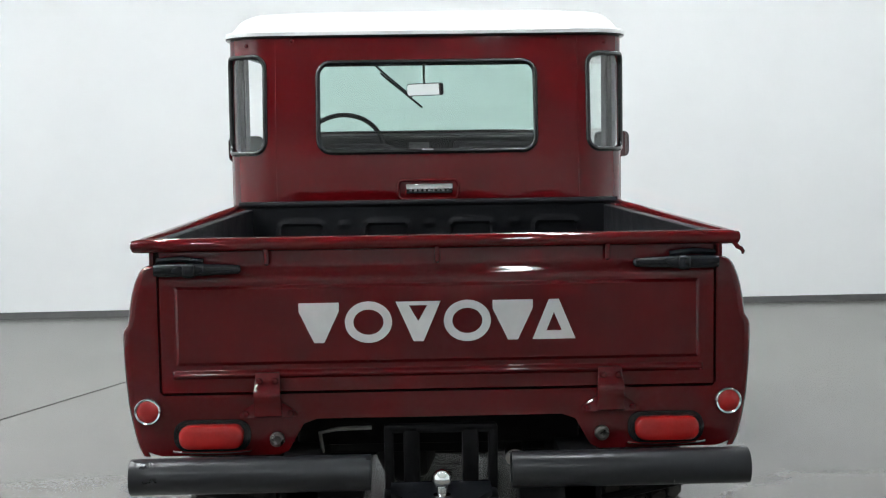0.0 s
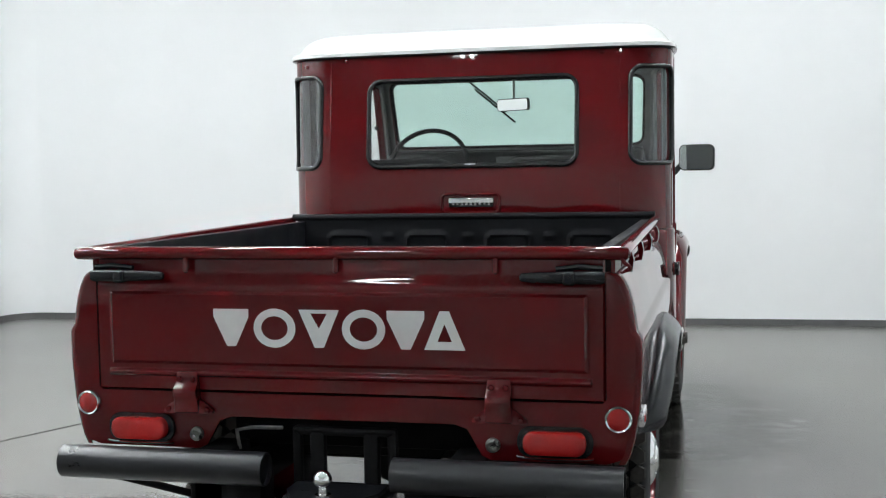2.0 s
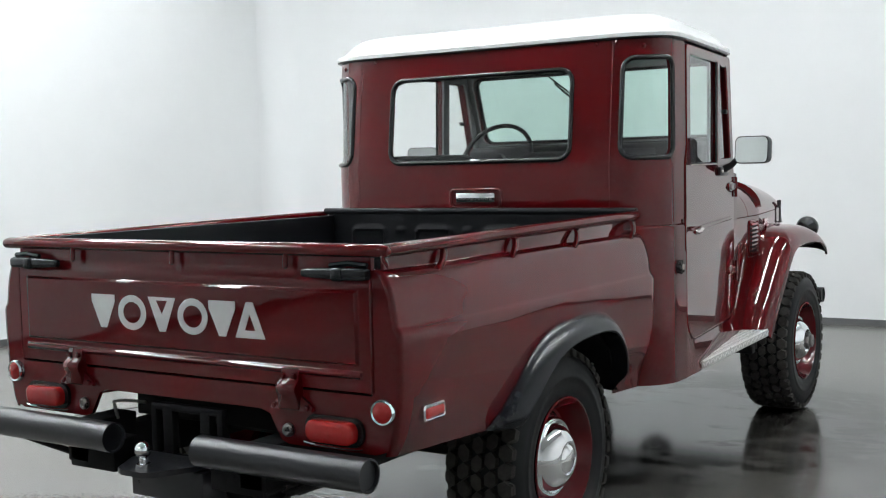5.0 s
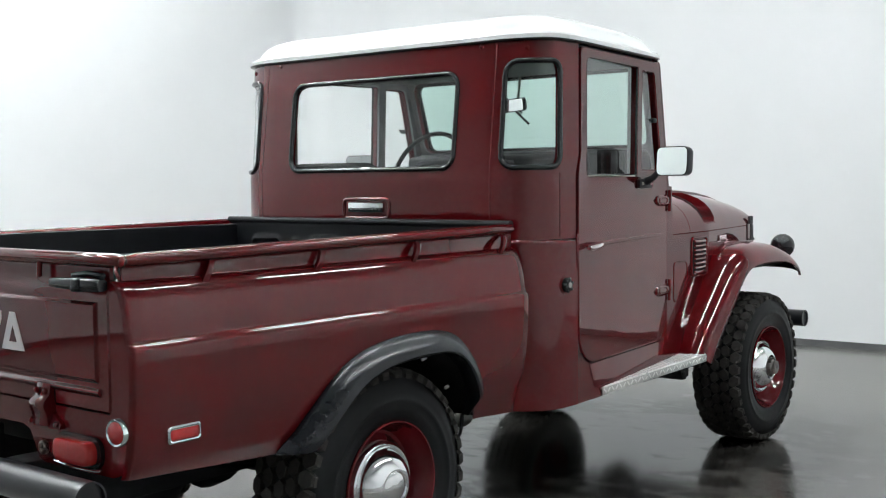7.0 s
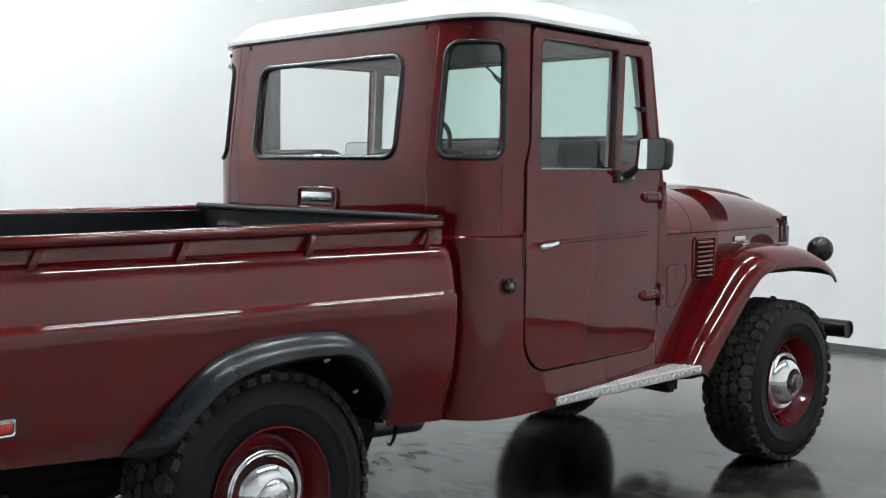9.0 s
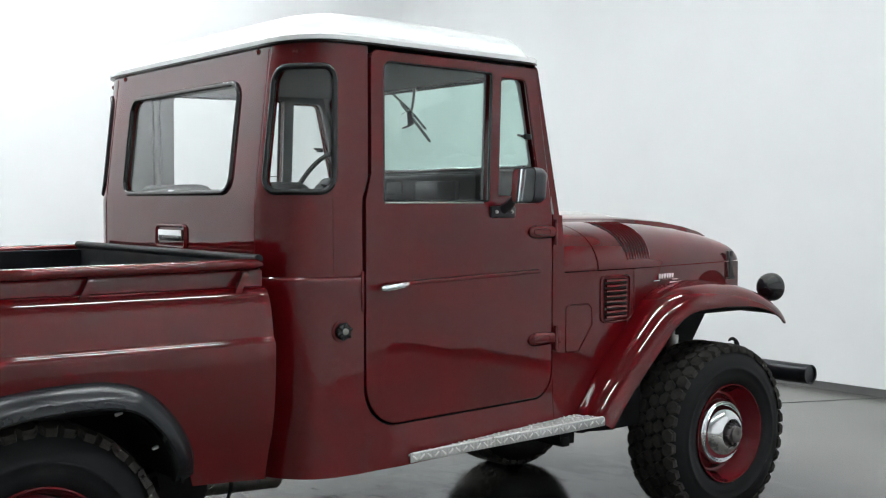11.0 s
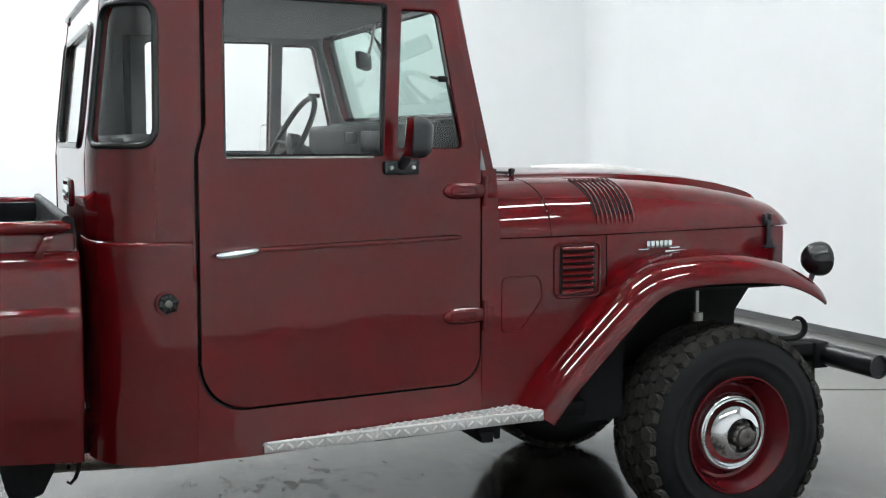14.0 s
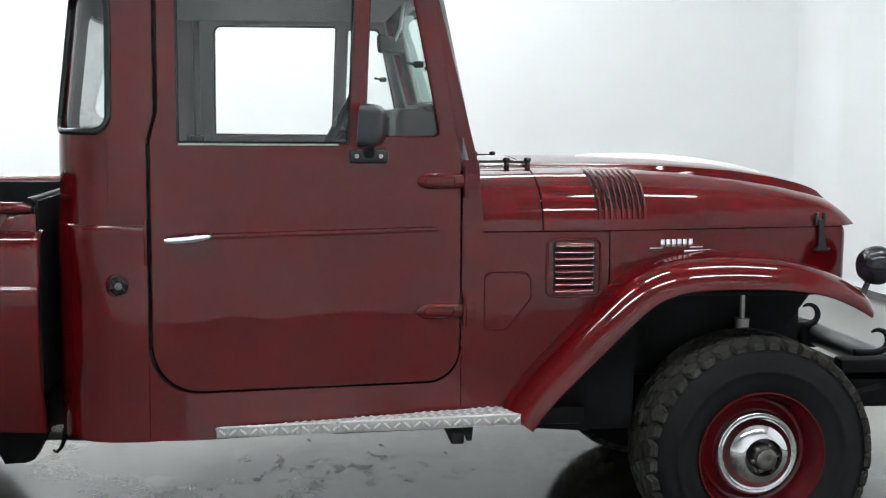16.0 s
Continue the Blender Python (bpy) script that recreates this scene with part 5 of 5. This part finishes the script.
# round lamps on the fender tips
for s in (-1, 1):
    bm = bmesh.new()
    m = pose(s * 0.684, 7.755, 0.978, 0, 0, 90)
    revolve(bm, [(-0.050, 0.0), (-0.048, 0.022), (-0.038, 0.042), (-0.020, 0.056), (0.004, 0.063), (0.022, 0.064), (0.030, 0.062), (0.034, 0.055)], 28, m)
    lamp = part("fender_lamp", bm, GLOSS_BLACK, truck, "round black lamp housing on the fender")
    bm = bmesh.new()
    tube(bm, [(s * 0.684, 7.742, 0.925), (s * 0.684, 7.72, 0.87)], 0.010, 8)
    part("lamp_stalk", bm, BLACK, lamp)

# running boards
bm = bmesh.new()
sheet(bm, [(5.655, 0.815), (5.68, 0.822), (6.555, 0.822), (6.575, 0.812), (6.575, 0.668), (6.45, 0.680), (5.655, 0.790)], [], lambda y, x: (x, y, 0.521 + 0.022 * (y - 5.65) / 0.92), Vector((0, 0, -0.006)))
block(bm, (0.820, 6.115, 0.5185), (0.006, 0.914, 0.032), 0.0015, Matrix.Rotation(radians(1.1), 4, "X"))
boards = pair("running_board", bm, PLATE, truck, "bright diamond-plate running board")
# highlight along the front edge, put in as a brighter bead
bm = bmesh.new()
tube(bm, [(0.8205, y, 0.5235 + 0.022 * (y - 5.65) / 0.92) for y in (5.668, 5.9, 6.2, 6.562)], 0.0035, 8)
pair_on("edge_bead", bm, BRIGHT_METAL, boards, "bright front edge bead with the highlight in its colour")
for y in (6.38,):
    bm = bmesh.new()
    block(bm, (0.60, y, 0.470), (0.42, 0.04, 0.035), 0.004)
    sheet(bm, [(6.345, 0.512), (6.428, 0.512), (6.424, 0.462), (6.408, 0.462), (6.400, 0.482), (6.392, 0.470), (6.382, 0.470), (6.376, 0.480), (6.366, 0.462), (6.358, 0.474)], [], lambda a, c: (0.806, a, c), Vector((-0.012, 0, 0)))
    block(bm, (0.72, y, 0.500), (0.16, 0.07, 0.012), 0.003)
    pair_on("board_bracket", bm, CHASSIS, boards, "black steel bracket")
bm = bmesh.new()
tube(bm, [(0.812, 6.005, 0.499), (0.812, 6.35, 0.508)], 0.0042, 8)
pair_on("support_rod", bm, CHASSIS, boards, "thin black rod under the board")
for i in range(30):
    bm = bmesh.new()
    y = 5.675 + i * 0.0305
    block(bm, (0.8232, y, 0.5185 + 0.020 * (y - 6.115) / 0.92), (0.004, 0.024, 0.0065), 0.0012, Matrix.Rotation(radians(40 if i % 2 else -40), 4, "X"))
    pair_on("raised_lug", bm, BRIGHT_METAL, boards)


# wheels
def wheel_meshes():
    R, half = 0.380, 0.128
    tyre = bmesh.new()
    prof = [(-half + 0.02, 0.205), (-half + 0.004, 0.222), (-half - 0.004, 0.260), (-half - 0.004, 0.300), (-half + 0.004, 0.326), (-half + 0.016, 0.350), (-half + 0.028, 0.360), (-0.06, 0.362), (0, 0.363), (0.06, 0.362),
            (half - 0.028, 0.360), (half - 0.016, 0.350), (half - 0.004, 0.326), (half + 0.004, 0.300), (half + 0.004, 0.285), (half + 0.0055, 0.283), (half + 0.0055, 0.272), (half + 0.004, 0.270), (half + 0.003, 0.250), (half - 0.004, 0.222), (half - 0.012, 0.208), (half - 0.03, 0.203)]
    revolve(tyre, prof, 72, caps=False)
    tread = bmesh.new()
    count = 40

    def lug(a0, a1, x0, x1, skew, r0, r1):
        # a six-sided block standing on the carcass
        out = []
        for r, k in ((r0, 1.0), (r1, 0.9)):
            xm, am, hx_, ha = (x0 + x1) / 2, (a0 + a1) / 2, (x1 - x0) / 2 * k, (a1 - a0) / 2 * k
            ring = []
            for u, v in ((-1, -0.52), (0, -1), (1, -0.52), (1, 0.52), (0, 1), (-1, 0.52)):
                a = am + ha * v + skew * u
                rr = r - 0.42 * max(0, abs(xm + hx_ * u) - 0.096)
                ring.append((xm + hx_ * u, rr * math.cos(a), rr * math.sin(a)))
            out.append(ring)
        loft(tread, out)
    for i in range(count):
        a = 2 * math.pi * i / count
        w = 2 * math.pi / count
        for s in (-1, 1):
            off = 0.25 if s > 0 else -0.25
            for col, (xc, xw) in enumerate(((0.0, 0.0215), (0.050, 0.0225), (0.1005, 0.0235))):
                if col == 0 and s < 0:
                    continue
                ph = 0.5 * (col % 2) + (0.25 if s > 0 and col else 0)
                lug(a + w * (ph - 0.53), a + w * (ph + 0.53), s * xc - xw, s * xc + xw, 0.008 * (-1) ** i, 0.357, R - 0.001 * (i % 2))
            # shoulder lug running down the sidewall
            x0, x1 = s * (half - 0.018), s * (half - 0.004)
            tall = 0.350 if i % 2 else 0.354
            ring_a = [(x0, r * math.cos(t), r * math.sin(t)) for r, t in ((tall, a + w * (off - 0.36)), (0.366, a + w * (off - 0.38)), (0.366, a + w * (off + 0.38)), (tall, a + w * (off + 0.36)))]
            ring_b = [(x1 if r < 0.360 else s * (half - 0.010), r * math.cos(t), r * math.sin(t)) for r, t in ((tall + 0.004, a + w * (off - 0.32)), (0.362, a + w * (off - 0.36)), (0.362, a + w * (off + 0.36)), (tall + 0.004, a + w * (off + 0.32)))]
            loft(tread, [ring_a, ring_b])
    bmesh.ops.recalc_face_normals(tread, faces=tread.faces)
    rim = bmesh.new()
    revolve(rim, [(half - 0.020, 0.200), (half - 0.006, 0.211), (half - 0.001, 0.210), (half - 0.001, 0.205), (half - 0.010, 0.200), (half - 0.028, 0.196), (half - 0.034, 0.190), (half - 0.070, 0.180), (half - 0.084, 0.172), (half - 0.088, 0.162), (half - 0.078, 0.150), (half - 0.070, 0.141), (half - 0.070, 0.090), (half - 0.074, 0.03)], 56, caps=False)
    revolve(rim, [(-half + 0.03, 0.200), (-half + 0.05, 0.185), (half - 0.10, 0.180)], 40, caps=False)
    cap_f, hub = bmesh.new(), bmesh.new()
    cup = [(half - 0.068, 0.138), (half - 0.052, 0.138), (half - 0.045, 0.135), (half - 0.042, 0.130), (half - 0.043, 0.123), (half - 0.047, 0.120), (half - 0.045, 0.117), (half - 0.036, 0.113), (half - 0.026, 0.107), (half - 0.016, 0.099), (half - 0.007, 0.090), (half - 0.002, 0.083), (half + 0.002, 0.076)]
    revolve(cap_f, cup + [(half + 0.006, 0.068), (half + 0.007, 0.062), (half - 0.002, 0.056), (half - 0.03, 0.054)], 56, caps=False)
    revolve(hub, [(half - 0.03, 0.054), (half - 0.028, 0.043), (half + 0.010, 0.042), (half + 0.018, 0.040), (half + 0.022, 0.036), (half + 0.024, 0.034), (half + 0.034, 0.033), (half + 0.037, 0.028), (half + 0.036, 0.014), (half + 0.034, 0.0)], 32)
    for k in range(6):
        t = math.pi * k / 3
        block(hub, (half + 0.012, 0.042 * math.cos(t), 0.042 * math.sin(t)), (0.020, 0.012, 0.012), 0.002)
    cap_r = bmesh.new()
    revolve(cap_r, cup + [(half + 0.010, 0.062), (half + 0.010, 0.054), (half + 0.006, 0.050), (half + 0.012, 0.044), (half + 0.018, 0.030), (half + 0.020, 0.0)], 56, caps=False)
    return {n: finish(n, b, m) for n, b, m in (("tyre", tyre, TYRE), ("tread", tread, TREAD), ("rim", rim, RIM), ("hubcap", cap_f, CHROME), ("locking_hub", hub, DARK_STEEL), ("hubcap_rear", cap_r, CHROME))}


RIM = material("red_rim_paint", (0.095, 0.005, 0.008), 0.35, spec=0.0, coat=0.7, grain=(20, 1.06, 0.92, 0.04))
WHEEL = wheel_meshes()
WHEEL["hubcap_rear"].name = "hubcap"
for y, front in ((4.437, False), (7.364, True)):
    for s in (1, -1):
        wheel = new("wheel")
        wheel.parent = truck
        wheel.matrix_parent_inverse = Matrix.Translation(truck.location).inverted()
        wheel.matrix_basis = pose(s * 0.660, y, 0.379, 0, 0, 0 if s > 0 else 180) @ pose(0, 0, 0, 11 if front else 37)
        tagged(wheel, "all-terrain wheel with a red rim and chrome cap")
        for n in ("tyre", "tread", "rim", "hubcap" if front else "hubcap_rear") + (("locking_hub",) if front else ()):
            ob = new(n.replace("_rear", ""), WHEEL[n])
            ob.parent = wheel
            tagged(ob, {"tyre": "black tyre carcass", "tread": "worn block tread", "rim": "deep red painted rim", "locking_hub": "dull metal hub with lugs"}.get(n, "polished chrome hubcap"))

# chassis
bm = bmesh.new()
block(bm, (0.37, 5.75, 0.50), (0.07, 4.5, 0.13), 0.006)
pair("chassis_rail", bm, CHASSIS, truck, "black steel chassis rail")
for y in (4.05, 4.85, 5.3, 6.1, 6.8, 7.9):
    bm = bmesh.new()
    block(bm, (0, y, 0.50), (0.70, 0.07, 0.09), 0.006)
    part("cross_member", bm, CHASSIS, truck, "black chassis cross member")
for y in (4.437, 7.364):
    bm = bmesh.new()
    tube(bm, [(-0.56, y, 0.379), (0.56, y, 0.379)], 0.04, 12)
    revolve(bm, [(-0.10, 0.05), (-0.07, 0.11), (0.0, 0.14), (0.07, 0.11), (0.10, 0.05)], 20, pose(-0.1, y, 0.379))
    part("axle", bm, CHASSIS, truck, "black axle with a round differential")
    for s in (-1, 1):
        bm = bmesh.new()
        for k in range(5):
            L_ = 0.58 - 0.09 * k
            loft(bm, [[(s * 0.43 + dx, y + L_ * t, 0.44 - 0.012 * k + 0.07 * t * t + dz) for dx, dz in ((-0.03, 0), (0.03, 0), (0.03, 0.009), (-0.03, 0.009))] for t in steps(-1, 1, 8)])
        part("leaf_spring", bm, CHASSIS, truck, "black leaf spring pack")
bm = bmesh.new()
tube(bm, [(0.405, 7.43, 0.90), (0.405, 7.43, 0.76)], 0.009, 10)
tube(bm, [(0.405, 7.43, 0.76), (0.41, 7.41, 0.46)], 0.026, 12)
pair("shock_absorber", bm, STEEL, truck, "grey shock absorber with a bright rod")
bm = bmesh.new()
block(bm, (0.05, 6.75, 0.48), (0.34, 0.7, 0.26), 0.05)
block(bm, (0.05, 7.35, 0.70), (0.5, 0.7, 0.40), 0.04)
part("engine_block", bm, CHASSIS, truck, "dark engine and gearbox mass")
bm = bmesh.new()
tube(bm, [(0.30, 6.5, 0.42), (0.28, 5.6, 0.40), (0.26, 5.2, 0.42), (0.25, 4.7, 0.50), (0.24, 4.2, 0.55), (0.22, 3.75, 0.50)], 0.026, 12)
tube(bm, [(0.27, 5.45, 0.41), (0.265, 4.95, 0.43)], 0.075, 16)
part("exhaust_pipe", bm, STEEL, truck, "dull steel exhaust pipe with a silencer")

bm = bmesh.new()
block(bm, (0, 3.64, 0.637), (0.78, 0.03, 0.116), 0.006)
part("rear_cross_plate", bm, CHASSIS, truck, "black rear frame plate")
bm = bmesh.new()
sheet(bm, [(4.92, 0.50), (5.10, 0.50), (5.095, 0.412), (5.058, 0.338), (5.03, 0.328), (4.965, 0.326), (4.95, 0.36)], [], lambda y, z: (0.46, y, z), Vector((-0.08, 0, 0)))
pair("bed_mount_bracket", bm, CHASSIS, truck, "black steel bracket hung under the bed")
bm = bmesh.new()
tube(bm, [(0.50, 5.165, 0.46), (0.50, 5.160, 0.415), (0.50, 5.150, 0.388), (0.50, 5.135, 0.372), (0.50, 5.125, 0.380)], [0.007, 0.007, 0.006, 0.005, 0.004], 8)
part("cable_hook", bm, CHASSIS, truck, "small bent black wire hook")
# rear bumper pipes and hitch
for s in (-1, 1):
    bm = bmesh.new()
    x0, x1 = s * 0.178, s * 0.780
    m = pose(x0, 3.335, 0.580)
    revolve(bm, [(0.010, 0.0), (0.010, 0.041), (0.0, 0.041), (0.0, 0.046), (s * (x1 - x0), 0.046), (s * (x1 - x0), 0.041), (s * (x1 - x0) - 0.012, 0.041), (s * (x1 - x0) - 0.012, 0.0)], 28, m @ (Matrix.Identity(4) if s > 0 else pose(0, 0, 0, 0, 0, 180)))
    bumper = part("rear_bumper_pipe", bm, BLACK, truck, "black powder-coated bumper pipe")
    bm = bmesh.new()
    block(bm, (s * 0.36, 3.45, 0.545), (0.10, 0.20, 0.13), 0.006)
    block(bm, (s * 0.30, 3.40, 0.515), (0.20, 0.10, 0.10), 0.006)
    tube(bm, [(s * 0.62, 3.345, 0.540), (s * 0.40, 3.46, 0.455)], 0.011, 8)
    part("bumper_bracket", bm, CHASSIS, bumper, "black steel bracket")
    if s > 0:
        continue
    bm = bmesh.new()
    tube(bm, [(s * 0.31, 3.47, 0.600), (s * 0.315, 3.46, 0.655), (s * 0.27, 3.46, 0.664), (s * 0.18, 3.47, 0.664)], 0.006, 6)
    part("hand_hold", bm, STEEL, bumper, "thin bent steel rod")
bm = bmesh.new()
block(bm, (0.0025, 3.470, 0.503), (0.30, 0.03, 0.024), 0.008)
hitch = part("tow_hitch", bm, CHASSIS, truck, "black steel tow hitch with a bright ball")
bm = bmesh.new()
block(bm, (0.0025, 3.470, 0.660), (0.30, 0.03, 0.024), 0.008)
part("cross_bar", bm, CHASSIS, hitch)
for x in (-0.135, -0.075, 0.08, 0.14):
    bm = bmesh.new()
    block(bm, (x, 3.470, 0.585), (0.026 if abs(x) > 0.1 else 0.044, 0.03, 0.17), 0.008)
    part("upright_bar", bm, CHASSIS, hitch)
bm = bmesh.new()
sheet(bm, [(-0.13, 3.44), (0.13, 3.44), (0.13, 3.36), (0.07, 3.25), (0.04, 3.235), (-0.04, 3.235), (-0.07, 3.25), (-0.13, 3.36)], [], lambda x, y: (x, y, 0.522), Vector((0, 0, -0.016)))
block(bm, (0, 3.42, 0.45), (0.30, 0.10, 0.10), 0.008)
part("tongue", bm, BLACK, hitch)
bm = bmesh.new()
revolve(bm, [(0.0, 0.022), (0.012, 0.022), (0.014, 0.012), (0.030, 0.012)] + [(0.052 - 0.025 * math.cos(t), max(0.0, 0.025 * math.sin(t))) for t in steps(0.5, math.pi, 10)], 24, pose(0, 3.285, 0.522, 0, -90, 0))
part("tow_ball", bm, CHROME, hitch, "polished tow ball")

# front bumper pipe with hook
bm = bmesh.new()
revolve(bm, [(-0.690, 0.0), (-0.690, 0.040), (-0.700, 0.040), (-0.700, 0.046), (0.700, 0.046), (0.700, 0.040), (0.690, 0.040), (0.690, 0.0)], 28, pose(0, 8.055, 0.556))
bumper = part("front_bumper_pipe", bm, BLACK, truck, "black powder-coated bumper pipe")
for s in (-1, 1):
    bm = bmesh.new()
    block(bm, (s * 0.37, 7.93, 0.566), (0.07, 0.25, 0.080), 0.008)
    block(bm, (s * 0.37, 8.02, 0.556), (0.10, 0.07, 0.105), 0.008)
    part("bumper_bracket", bm, CHASSIS, bumper, "black steel bracket")
    bm = bmesh.new()
    hook = smooth_line([(s * 0.29, 7.908, 0.608), (s * 0.29, 7.978, 0.606), (s * 0.29, 8.023, 0.620), (s * 0.29, 8.036, 0.650), (s * 0.29, 8.023, 0.680), (s * 0.29, 7.993, 0.692), (s * 0.29, 7.970, 0.682)], 24)
    tube(bm, hook, [0.013] * 8 + [0.0125] * 8 + [0.012, 0.011, 0.010, 0.009, 0.0085, 0.008, 0.007, 0.006, 0.004], 12)
    part("tow_hook", bm, CHASSIS, bumper, "black steel tow hook")

# raised diamond lugs on the running boards' tops
bm = bmesh.new()
loft(bm, [[(0.0125 * k * u, 0.0042 * k * v, h) for u, v in ((-1, 0), (-0.5, -0.9), (0.5, -0.9), (1, 0), (0.5, 0.9), (-0.5, 0.9))] for k, h in ((1.0, -0.001), (0.85, 0.0016), (0.5, 0.0026))])
bmesh.ops.recalc_face_normals(bm, faces=bm.faces)
LUG = finish("tread_lug", bm, BRIGHT_METAL)
for row in range(6):
    for k in range(34):
        x, y = 0.806 - 0.0235 * row, 5.676 + 0.0262 * k + 0.006 * (row % 2)
        if y > 6.56 or x < 0.812 - 0.118 * (y - 5.655) / 0.795:
            continue
        for s, board in ((1, boards[0]), (-1, boards[1])):
            ob = new("tread_lug", LUG)
            ob.parent = board
            ob.matrix_basis = pose(s * x, y, 0.521 + 0.022 * (y - 5.65) / 0.92, 1.4, 0, s * (45 if (row + k) % 2 else -45))
